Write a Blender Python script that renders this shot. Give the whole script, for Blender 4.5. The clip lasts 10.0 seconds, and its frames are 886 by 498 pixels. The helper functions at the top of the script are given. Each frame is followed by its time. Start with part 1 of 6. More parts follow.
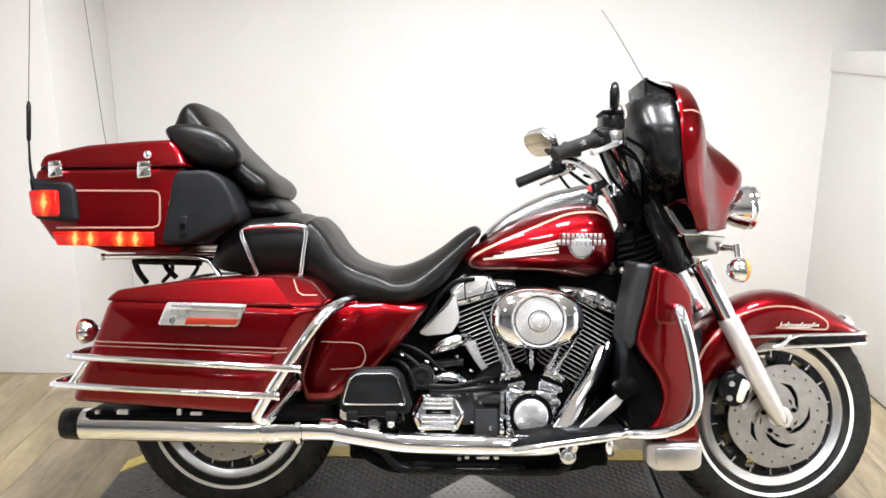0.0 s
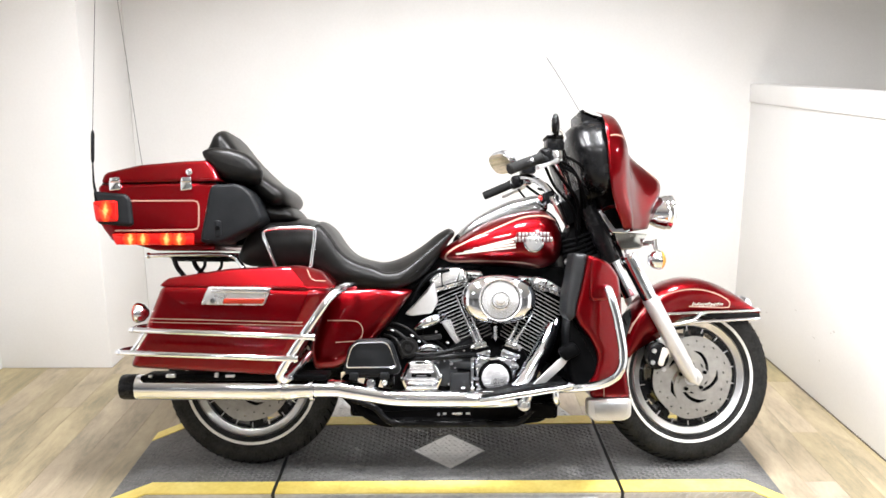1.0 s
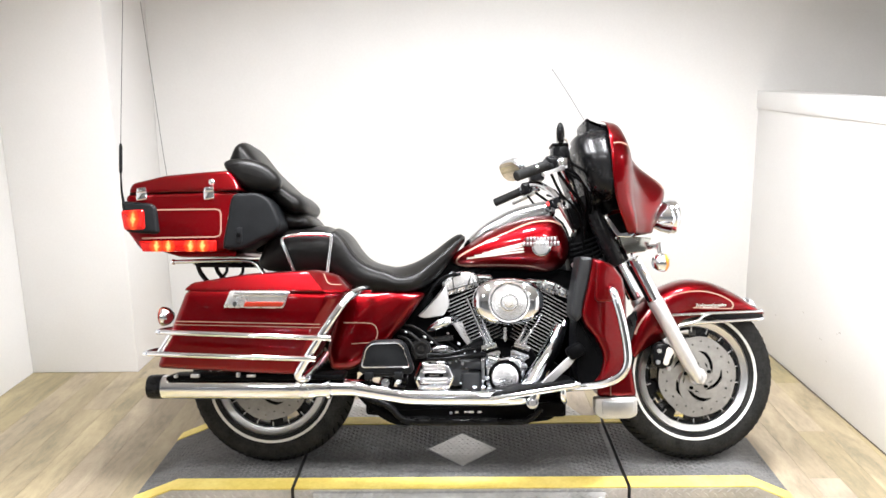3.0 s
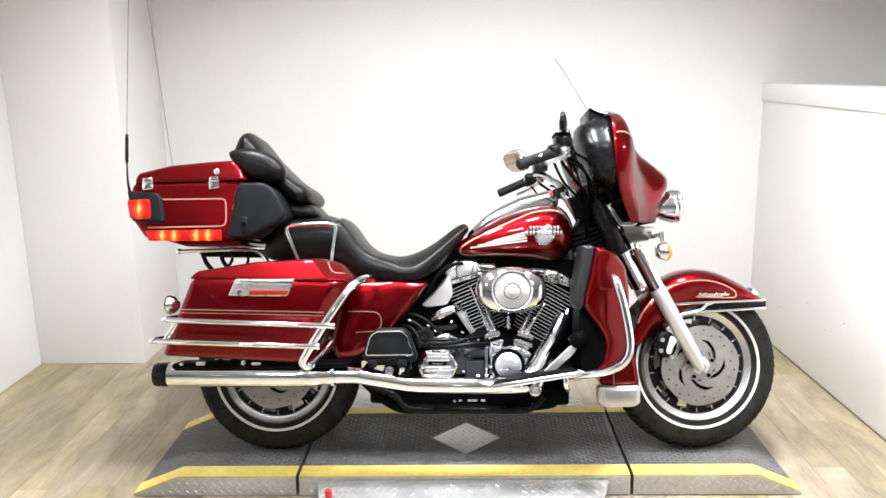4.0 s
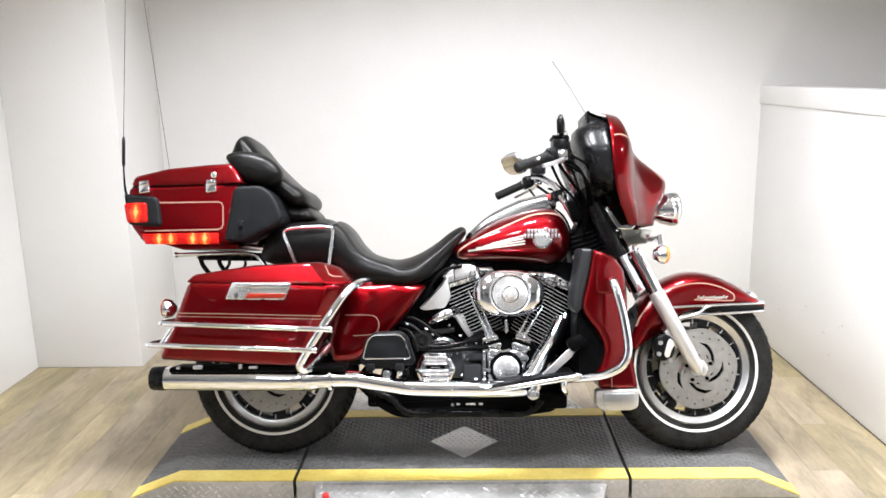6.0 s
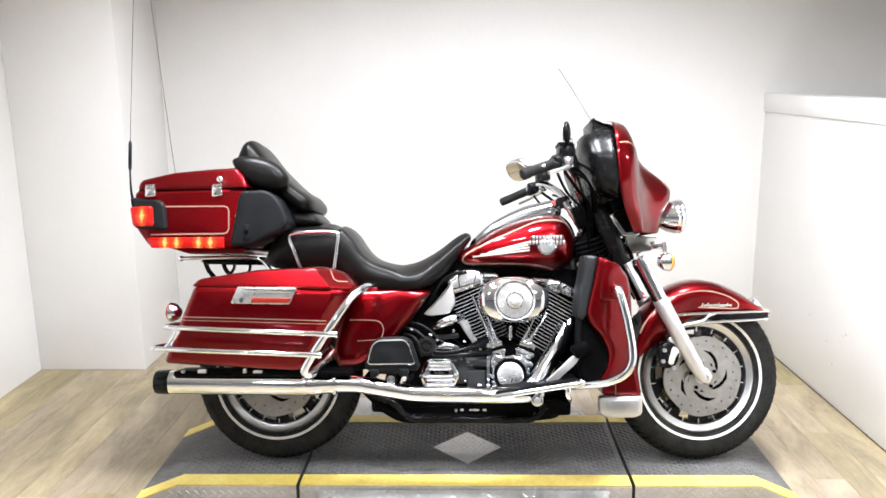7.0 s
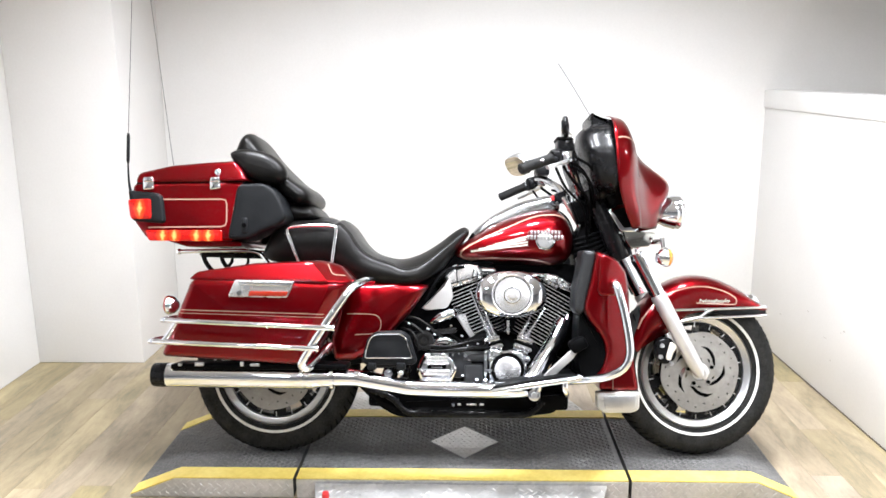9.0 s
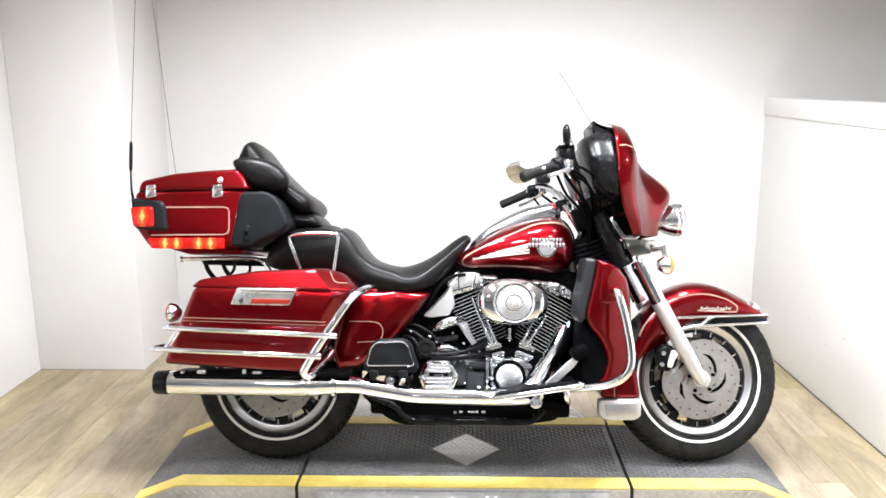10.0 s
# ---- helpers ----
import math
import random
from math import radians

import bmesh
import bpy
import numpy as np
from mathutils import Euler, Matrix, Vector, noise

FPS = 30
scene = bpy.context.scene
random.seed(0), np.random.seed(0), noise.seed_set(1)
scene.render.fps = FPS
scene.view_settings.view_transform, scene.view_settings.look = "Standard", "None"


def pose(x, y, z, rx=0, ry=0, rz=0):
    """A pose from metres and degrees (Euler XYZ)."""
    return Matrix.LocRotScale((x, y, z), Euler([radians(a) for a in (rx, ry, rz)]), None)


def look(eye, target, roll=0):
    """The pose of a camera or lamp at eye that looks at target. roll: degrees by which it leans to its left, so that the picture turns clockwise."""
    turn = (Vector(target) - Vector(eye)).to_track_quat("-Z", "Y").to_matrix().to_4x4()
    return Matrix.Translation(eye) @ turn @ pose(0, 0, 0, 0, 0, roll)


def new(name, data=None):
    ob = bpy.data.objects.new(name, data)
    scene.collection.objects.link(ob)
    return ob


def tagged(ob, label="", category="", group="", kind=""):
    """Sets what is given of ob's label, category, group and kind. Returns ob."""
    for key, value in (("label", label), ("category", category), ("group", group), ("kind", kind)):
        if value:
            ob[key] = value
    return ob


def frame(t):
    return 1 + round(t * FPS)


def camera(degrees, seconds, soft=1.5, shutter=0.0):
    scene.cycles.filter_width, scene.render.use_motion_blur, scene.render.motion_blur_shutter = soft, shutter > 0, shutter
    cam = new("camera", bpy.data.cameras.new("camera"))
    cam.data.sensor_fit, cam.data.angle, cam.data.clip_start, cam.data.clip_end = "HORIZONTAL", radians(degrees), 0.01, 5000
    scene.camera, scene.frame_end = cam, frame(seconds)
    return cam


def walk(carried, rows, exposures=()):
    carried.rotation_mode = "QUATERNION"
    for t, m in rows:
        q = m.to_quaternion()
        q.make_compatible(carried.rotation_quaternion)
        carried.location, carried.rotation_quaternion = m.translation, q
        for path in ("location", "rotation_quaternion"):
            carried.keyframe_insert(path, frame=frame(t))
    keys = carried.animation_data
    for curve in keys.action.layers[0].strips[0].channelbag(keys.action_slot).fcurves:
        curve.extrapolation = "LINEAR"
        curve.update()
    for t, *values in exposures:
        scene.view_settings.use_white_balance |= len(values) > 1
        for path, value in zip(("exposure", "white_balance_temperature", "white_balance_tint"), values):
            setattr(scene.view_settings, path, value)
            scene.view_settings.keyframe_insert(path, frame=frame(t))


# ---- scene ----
cam = camera(57.6, 10.0, soft=1.6)
PATH = [
    (0, (0.074, -2.18, 1.383), (0.018, -0.25, 0.862), -0.1),
    (0.1, (0.064, -2.262, 1.388), (0.024, -0.323, 0.898), -1.1),
    (0.2, (0.042, -2.345, 1.38), (0.037, -0.397, 0.925), -1.7),
    (0.3, (0.042, -2.413, 1.403), (0.012, -0.467, 0.941), -2.1),
    (0.4, (0.013, -2.486, 1.41), (-0.032, -0.541, 0.948), -1.7),
    (0.5, (0.03, -2.537, 1.423), (-0.024, -0.584, 0.996), -1.2),
    (0.6, (0.037, -2.591, 1.434), (-0.008, -0.634, 1.021), -1.6),
    (0.7, (0.043, -2.638, 1.448), (0.022, -0.684, 1.023), -1.6),
    (0.8, (0.055, -2.683, 1.45), (0.045, -0.733, 1.002), -1.2),
    (1, (0.069, -2.756, 1.431), (0.075, -0.809, 0.974), -0.2),
    (1.2, (0.077, -2.805, 1.435), (0.076, -0.853, 1.0), 1.1),
    (1.3, (0.075, -2.817, 1.432), (0.08, -0.862, 1.009), 1.2),
    (1.5, (0.074, -2.831, 1.432), (0.03, -0.882, 0.985), -0.5),
    (1.7, (0.075, -2.835, 1.431), (0.033, -0.885, 0.984), 0.6),
    (2, (0.059, -2.843, 1.423), (0.012, -0.895, 0.972), 0.4),
    (2.2, (0.057, -2.855, 1.418), (0.015, -0.902, 0.993), -0.1),
    (2.5, (0.09, -2.861, 1.431), (0.056, -0.906, 1.007), -1.1),
    (2.7, (0.096, -2.865, 1.447), (0.058, -0.913, 1.014), -0.9),
    (3.8, (0.118, -2.889, 1.412), (0.058, -0.938, 0.977), -1.3),
    (4, (0.114, -2.893, 1.412), (0.053, -0.943, 0.974), -1.1),
    (4.5, (0.116, -2.891, 1.422), (0.058, -0.941, 0.978), -1.1),
    (5, (0.114, -2.89, 1.416), (0.057, -0.938, 0.984), -1.3),
    (5.5, (0.119, -2.888, 1.416), (0.056, -0.935, 0.989), -1.3),
    (5.7, (0.118, -2.886, 1.414), (0.063, -0.934, 0.981), -1.2),
    (6.8, (0.115, -2.887, 1.414), (0.047, -0.935, 0.985), -0.8),
    (7, (0.102, -2.89, 1.42), (0.043, -0.936, 0.998), -0.7),
    (7.5, (0.117, -2.888, 1.422), (0.052, -0.936, 0.991), -0.6),
    (8, (0.109, -2.885, 1.417), (0.048, -0.934, 0.982), -0.6),
    (8.5, (0.108, -2.882, 1.415), (0.042, -0.932, 0.977), -0.5),
    (9, (0.112, -2.888, 1.414), (0.051, -0.937, 0.982), -0.4),
    (9.5, (0.11, -2.893, 1.416), (0.051, -0.939, 0.995), -0.2),
    (10, (0.103, -2.894, 1.422), (0.044, -0.939, 1.004), -0.4),
]
walk(cam, [(t, look(eye, target, roll)) for t, eye, target, roll in PATH],
     [(0.0, -0.12, 6500, 10), (0.5, 0.0, 6500, 10), (1.0, 0.12, 6500, 10), (2.5, 0.11, 6530, 10), (4.0, -0.05, 6350, 10), (5.5, -0.1, 6350, 10), (7.0, 0.0, 6300, 10), (7.5, 0.06, 6250, 10), (8.5, 0.11, 6270, 10), (10.0, 0.11, 6270, 10)])

# ---- world, lamps, exposure ----
world = bpy.data.worlds.new("world")
scene.world = world
world.use_nodes = True
world.node_tree.nodes["Background"].inputs[0].default_value = (0.9, 0.93, 1.0, 1)
world.node_tree.nodes["Background"].inputs[1].default_value = 0.03

FLOOR_Z = -0.075
CEIL_Z = 2.55
LEFT_X, RIGHT_X, BACK_Y, STUB_Y, STUB_X = -2.145, 1.736, 1.62, 1.067, -1.586
PONY_Z = 1.296


def area(name, m, sx, sy, watts, colour=(1, 0.96, 0.9), spread=180):
    lamp = bpy.data.lights.new(name, "AREA")
    lamp.shape, lamp.size, lamp.size_y, lamp.energy, lamp.color, lamp.spread = "RECTANGLE", sx, sy, watts, colour, radians(spread)
    ob = new(name, lamp)
    ob.matrix_world = m
    return ob


LAMPS = [(-0.65, -0.25), (0.15, -0.25), (0.95, -0.25), (-0.45, -1.6), (0.75, -1.6)]
# unseen hall lamps, added for reflections and fill; one lights the wall beyond
HALL_FILL_LAMPS = [(-1.4, -3.7), (1.4, -3.7), (3.5, -1.3), (-4.3, -4.2), (0.2, -7.4), (-3.2, -7.9), (3.4, -7.4)]
for lx, ly in LAMPS:
    area("ceiling_lamp_light", pose(lx, ly, CEIL_Z - 0.05), 0.30, 0.30, 45 if ly > -1 else 33, (0.97, 0.985, 1.02), 152)
for lx, ly in HALL_FILL_LAMPS:
    area("hall_fill_light", pose(lx, ly, CEIL_Z - 0.05), 0.30, 0.30, 30, (0.95, 0.985, 1.05), 150)
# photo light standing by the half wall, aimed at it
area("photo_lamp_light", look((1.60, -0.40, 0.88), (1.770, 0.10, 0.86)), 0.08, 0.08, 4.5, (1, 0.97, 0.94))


# ---- materials ----
def material(name, colour, rough=0.5, metal=0.0, coat=0.0, spec=0.5):
    m = bpy.data.materials.new(name)
    m.use_nodes = True
    b = m.node_tree.nodes["Principled BSDF"]
    b.inputs["Base Color"].default_value = (*colour, 1)
    b.inputs["Roughness"].default_value = rough
    b.inputs["Metallic"].default_value = metal
    b.inputs["Coat Weight"].default_value = coat
    b.inputs["Coat Roughness"].default_value = 0.03
    b.inputs["Specular IOR Level"].default_value = spec
    return m


def node(m, kind, **values):
    n = m.node_tree.nodes.new(kind)
    for key, value in values.items():
        n.inputs[key.replace("_", " ")].default_value = value
    return n


def link(m, a, b):
    m.node_tree.links.new(a, b)


def coords(m, scale=(1, 1, 1)):
    c = m.node_tree.nodes.new("ShaderNodeTexCoord")
    p = node(m, "ShaderNodeMapping")
    p.inputs["Scale"].default_value = scale
    link(m, c.outputs["Object"], p.inputs["Vector"])
    return p.outputs["Vector"]


def varied(m, dark, light, scale=4.0, rough=(0.4, 0.6), stretch=(1, 1, 1), bump=0.0, fine=60.0, detail=6.0):
    """Two scales of noise in colour and roughness, and a fine bump."""
    b = m.node_tree.nodes["Principled BSDF"]
    v = coords(m, stretch)
    n1 = node(m, "ShaderNodeTexNoise", Scale=scale, Detail=detail, Roughness=0.6)
    n2 = node(m, "ShaderNodeTexNoise", Scale=fine, Detail=4.0)
    link(m, v, n1.inputs["Vector"])
    link(m, v, n2.inputs["Vector"])
    mixed = node(m, "ShaderNodeMath")
    mixed.operation = "MULTIPLY_ADD"
    mixed.inputs[1].default_value = 0.35
    link(m, n2.outputs["Fac"], mixed.inputs[0])
    half = node(m, "ShaderNodeMath")
    half.operation = "MULTIPLY"
    half.inputs[1].default_value = 0.65
    link(m, n1.outputs["Fac"], half.inputs[0])
    link(m, half.outputs[0], mixed.inputs[2])
    ramp = m.node_tree.nodes.new("ShaderNodeValToRGB")
    ramp.color_ramp.elements[0].position, ramp.color_ramp.elements[1].position = 0.32, 0.68
    ramp.color_ramp.elements[0].color, ramp.color_ramp.elements[1].color = (*dark, 1), (*light, 1)
    link(m, mixed.outputs[0], ramp.inputs[0])
    link(m, ramp.outputs[0], b.inputs["Base Color"])
    r = node(m, "ShaderNodeMapRange")
    r.inputs["To Min"].default_value, r.inputs["To Max"].default_value = rough
    link(m, mixed.outputs[0], r.inputs["Value"])
    link(m, r.outputs[0], b.inputs["Roughness"])
    if bump:
        bp = node(m, "ShaderNodeBump", Strength=bump, Distance=0.002)
        link(m, mixed.outputs[0], bp.inputs["Height"])
        link(m, bp.outputs[0], b.inputs["Normal"])
    return m


def glowing(name, colour, strength):
    m = material(name, colour, 0.3)
    b = m.node_tree.nodes["Principled BSDF"]
    b.inputs["Emission Color"].default_value = (*colour, 1)
    b.inputs["Emission Strength"].default_value = strength
    return m


def clear(name, colour, rough=0.02):
    m = material(name, colour, rough)
    b = m.node_tree.nodes["Principled BSDF"]
    b.inputs["Transmission Weight"].default_value = 1.0
    b.inputs["IOR"].default_value = 1.2
    return m


WALL = varied(material("white_wall_paint", (0.8, 0.79, 0.77), 0.5), (0.71, 0.70, 0.68), (0.77, 0.76, 0.745), 1.5, (0.42, 0.55), bump=0.05, fine=90)
CEIL = varied(material("ceiling_paint", (0.8, 0.79, 0.77), 0.8), (0.7, 0.69, 0.68), (0.76, 0.75, 0.74), 2, (0.7, 0.85))
HALL = varied(material("unseen_hall_grey", (0.2, 0.2, 0.2), 0.8), (0.29, 0.283, 0.272), (0.35, 0.342, 0.328), 2, (0.7, 0.85))
TRIM = varied(material("trim_paint", (0.82, 0.81, 0.79), 0.35), (0.79, 0.78, 0.76), (0.84, 0.83, 0.82), 3, (0.3, 0.4))
RED = varied(material("candy_red_paint", (0.2, 0.003, 0.008), 0.3, 0.88, 1.0, 0.08), (0.142, 0.0010, 0.0029), (0.180, 0.0013, 0.0038), 3.0, (0.28, 0.35), fine=900)
RED.node_tree.nodes["Principled BSDF"].inputs["Coat IOR"].default_value = 1.33
CHROME = material("chrome", (0.86, 0.89, 0.95), 0.06, 1.0)
ALU = varied(material("brushed_aluminium", (0.7, 0.7, 0.71), 0.3, 1.0), (0.62, 0.62, 0.63), (0.75, 0.75, 0.76), 8, (0.25, 0.42), bump=0.1)
SATIN = varied(material("satin_silver", (0.6, 0.59, 0.57), 0.3, 0.8), (0.62, 0.61, 0.60), (0.7, 0.69, 0.68), 10, (0.38, 0.5))
BLACK = varied(material("black_paint", (0.012, 0.012, 0.013), 0.3, 0, 0.05, 0.12), (0.004, 0.004, 0.0045), (0.008, 0.008, 0.0085), 9, (0.2, 0.34))
PLASTIC = varied(material("grey_black_plastic", (0.04, 0.042, 0.045), 0.45, 0, 0, 0.14), (0.0042, 0.0047, 0.0054), (0.0100, 0.0108, 0.0119), 16, (0.42, 0.56), bump=0.15, fine=400)
VINYL = varied(material("black_vinyl", (0.01, 0.01, 0.01), 0.42, 0, 0, 0.16), (0.0022, 0.0021, 0.0020), (0.0078, 0.0072, 0.0066), 9, (0.24, 0.42), bump=0.7, fine=50)
RUBBER = varied(material("tyre_rubber", (0.012, 0.012, 0.012), 0.7, 0, 0, 0.11), (0.0032, 0.0033, 0.0034), (0.0310, 0.0305, 0.0295), 16, (0.55, 0.8), bump=0.4, fine=150)
WHITEWALL = varied(material("whitewall_rubber", (0.7, 0.69, 0.66), 0.6), (0.62, 0.61, 0.58), (0.74, 0.73, 0.7), 20, (0.5, 0.7))
GOLD = material("tan_pinstripe", (0.42, 0.215, 0.165), 0.35, 0.1, 0.6)
CREAM = material("silver_stripe", (0.72, 0.66, 0.58), 0.3, 0.2, 0.6)
AMBER = material("amber_lens", (0.75, 0.28, 0.03), 0.15, 0, 0.5)
REFLECT = material("orange_red_reflector", (0.30, 0.024, 0.010), 0.2, 0, 0.6)


def lit_lens(name, centres, reach, z0):
    """A red lens, lit from behind at the given places along x."""
    m = material(name, (0.30, 0.006, 0.004), 0.2, 0, 0.4, 0.2)
    b = m.node_tree.nodes["Principled BSDF"]
    split = m.node_tree.nodes.new("ShaderNodeSeparateXYZ")
    link(m, coords(m), split.inputs[0])
    near = None
    for c in centres:
        d = node(m, "ShaderNodeMath")
        d.operation = "SUBTRACT"
        d.inputs[1].default_value = c
        link(m, split.outputs[0], d.inputs[0])
        a = node(m, "ShaderNodeMath")
        a.operation = "ABSOLUTE"
        link(m, d.outputs[0], a.inputs[0])
        if near is None:
            near = a.outputs[0]
        else:
            low = node(m, "ShaderNodeMath")
            low.operation = "MINIMUM"
            link(m, near, low.inputs[0])
            link(m, a.outputs[0], low.inputs[1])
            near = low.outputs[0]
    rise = node(m, "ShaderNodeMath")
    rise.operation = "SUBTRACT"
    rise.inputs[1].default_value = z0
    link(m, split.outputs[2], rise.inputs[0])
    off = node(m, "ShaderNodeMath")
    off.operation = "ABSOLUTE"
    link(m, rise.outputs[0], off.inputs[0])
    far_off = node(m, "ShaderNodeMath")
    far_off.operation = "MULTIPLY_ADD"
    far_off.inputs[1].default_value = 0.4
    link(m, off.outputs[0], far_off.inputs[0])
    link(m, near, far_off.inputs[2])
    near = far_off.outputs[0]
    blur = node(m, "ShaderNodeTexNoise", Scale=120.0, Detail=2.0)
    link(m, coords(m), blur.inputs["Vector"])
    mix = node(m, "ShaderNodeMath")
    mix.operation = "MULTIPLY_ADD"
    mix.inputs[1].default_value = reach * 0.5
    link(m, blur.outputs["Fac"], mix.inputs[0])
    link(m, near, mix.inputs[2])
    r = node(m, "ShaderNodeMapRange")
    r.inputs["From Min"].default_value, r.inputs["From Max"].default_value = reach * 0.45, reach * 1.5
    link(m, mix.outputs[0], r.inputs["Value"])
    ramp = m.node_tree.nodes.new("ShaderNodeValToRGB")
    e = ramp.color_ramp.elements
    e[0].position, e[0].color = 0.0, (1.0, 0.72, 0.20, 1)
    e[1].position, e[1].color = 1.0, (0.30, 0.005, 0.004, 1)
    k = e.new(0.35)
    k.color = (1.0, 0.10, 0.012, 1)
    link(m, r.outputs[0], ramp.inputs[0])
    link(m, ramp.outputs[0], b.inputs["Emission Color"])
    b.inputs["Emission Strength"].default_value = 1.2
    return m


TAIL_LENS = lit_lens("lit_tail_lens", (-1.040,), 0.022, 0.905)
SIDE_LENS = lit_lens("lit_side_lens", (-0.962, -0.920, -0.842, -0.800), 0.022, 0.810)


def thin_sheet(name):
    """Clear thin plastic: it lets light straight through, with a faint gloss."""
    m = material(name, (0.95, 0.96, 0.96), 0.02)
    t = m.node_tree.nodes.new("ShaderNodeBsdfTransparent")
    t.inputs["Color"].default_value = (0.995, 0.997, 0.997, 1)
    g = m.node_tree.nodes.new("ShaderNodeBsdfGlossy")
    g.inputs["Roughness"].default_value = 0.03
    x = node(m, "ShaderNodeMixShader")
    x.inputs[0].default_value = 0.008
    link(m, t.outputs[0], x.inputs[1])
    link(m, g.outputs[0], x.inputs[2])
    link(m, x.outputs[0], m.node_tree.nodes["Material Output"].inputs["Surface"])
    return m


GLASS = thin_sheet("clear_screen")
LIGHTLENS = clear("lamp_glass", (0.95, 0.95, 0.95), 0.05)
MIRROR = material("mirror_glass", (0.9, 0.9, 0.9), 0.01, 1.0)
ENGINE = varied(material("black_engine_enamel", (0.005, 0.005, 0.005), 0.5, 0.0, 0.0, 0.03), (0.0010, 0.0010, 0.0012), (0.0035, 0.0035, 0.0038), 15, (0.38, 0.6), bump=0.2)
FIN = varied(material("polished_fin_edge", (0.9, 0.9, 0.9), 0.4, 0.4), (0.82, 0.81, 0.80), (0.93, 0.93, 0.92), 30, (0.3, 0.45))
HOSE = varied(material("oily_hose_rubber", (0.03, 0.03, 0.03), 0.35, 0, 0, 0.2), (0.0025, 0.0025, 0.0025), (0.0110, 0.0100, 0.0092), 40, (0.45, 0.65))
MAT = varied(material("black_rubber_deck", (0.035, 0.036, 0.038), 0.55), (0.022, 0.022, 0.022), (0.175, 0.173, 0.170), 2.6, (0.4, 0.7), bump=0.2, fine=45)
TREAD = varied(material("black_tread_rubber", (0.02, 0.02, 0.02), 0.6), (0.030, 0.029, 0.028), (0.230, 0.226, 0.220), 3.4, (0.35, 0.6))
YELLOW = varied(material("yellow_safety_paint", (0.75, 0.52, 0.03), 0.5), (0.60, 0.44, 0.075), (0.80, 0.66, 0.20), 6.0, (0.4, 0.6), bump=0.2, fine=70)
PLATE = varied(material("diamond_plate_steel", (0.4, 0.39, 0.38), 0.35, 0.6), (0.36, 0.355, 0.345), (0.56, 0.55, 0.54), 6, (0.28, 0.5), bump=0.15)
SATINBLACK = varied(material("satin_black_plastic", (0.01, 0.01, 0.011), 0.3, 0, 0, 0.2), (0.0025, 0.0025, 0.0028), (0.0055, 0.0055, 0.0058), 8, (0.22, 0.32))
GREYPANEL = varied(material("grey_panel_plastic", (0.06, 0.062, 0.065), 0.45, 0, 0, 0.4), (0.007, 0.0077, 0.0088), (0.015, 0.016, 0.0177), 12, (0.4, 0.52), bump=0.15, fine=400)
LATCH = varied(material("satin_bright_plate", (0.8, 0.8, 0.8), 0.3, 0.85), (0.72, 0.72, 0.72), (0.86, 0.86, 0.86), 14, (0.22, 0.34))
POLISHED = material("polished_cover", (0.90, 0.895, 0.885), 0.22, 0.88)
BRUSHED = material("turned_aluminium", (0.90, 0.90, 0.905), 0.24, 0.82)
BRUSHED.node_tree.nodes["Principled BSDF"].inputs["Anisotropic"].default_value = 0.85
spin = BRUSHED.node_tree.nodes.new("ShaderNodeTangent")
spin.direction_type, spin.axis = "RADIAL", "Y"
link(BRUSHED, spin.outputs[0], BRUSHED.node_tree.nodes["Principled BSDF"].inputs["Tangent"])
CONSOLE = material("console_chrome", (0.46, 0.47, 0.49), 0.2, 1.0)
FORKPLATE = varied(material("dull_fork_plate", (0.36, 0.37, 0.33), 0.3, 1.0), (0.50, 0.51, 0.48), (0.60, 0.61, 0.58), 9, (0.09, 0.16))
TRIMCHROME = material("polished_steel", (0.9, 0.89, 0.87), 0.26, 1.0)
EMBLEM = material("emblem_red", (0.10, 0.004, 0.006), 0.3)
DARKRED = material("red_lever", (0.5, 0.02, 0.02), 0.4)


# ---- mesh helpers ----
def part(name, bm, mat, parent=None, label="", m=None, smooth=38):
    """Link a bmesh as one mesh object under a thing or a part."""
    if m is not None:
        bmesh.ops.transform(bm, matrix=m, verts=bm.verts)
    bmesh.ops.recalc_face_normals(bm, faces=bm.faces)
    limit = radians(smooth)
    for f in bm.faces:
        f.smooth = True
    for e in bm.edges:
        if len(e.link_faces) == 2 and e.calc_face_angle(0) > limit:
            e.smooth = False
    me = bpy.data.meshes.new(name)
    bm.to_mesh(me)
    bm.free()
    me.materials.append(mat)
    ob = new(name, me)
    if parent is not None:
        ob.parent = parent
    if label:
        ob["label"] = label
    return ob


def fillet(pts, r, n=4):
    """Round the corners of a closed polygon."""
    out, k = [], len(pts)
    for i in range(k):
        p, a, b = Vector(pts[i]), Vector(pts[i - 1]), Vector(pts[(i + 1) % k])
        d = min(r, (a - p).length * 0.45, (b - p).length * 0.45)
        s, e = p + (a - p).normalized() * d, p + (b - p).normalized() * d
        for j in range(n + 1):
            t = j / n
            q = s.lerp(p, t).lerp(p.lerp(e, t), t)
            out.append((q.x, q.y))
    return out


def spline(pts, n=6, closed=False):
    """Catmull-Rom through the points."""
    v = [Vector(p) for p in pts]
    k, out = len(v), []
    for i in range(k if closed else k - 1):
        if closed:
            a, b, c, d = v[i - 1], v[i], v[(i + 1) % k], v[(i + 2) % k]
        else:
            a, b, c, d = v[max(i - 1, 0)], v[i], v[i + 1], v[min(i + 2, k - 1)]
        for j in range(n):
            t = j / n
            out.append(0.5 * (2 * b + (c - a) * t + (2 * a - 5 * b + 4 * c - d) * t * t + (3 * b - a - 3 * c + d) * t ** 3))
    if not closed:
        out.append(v[-1])
    return out


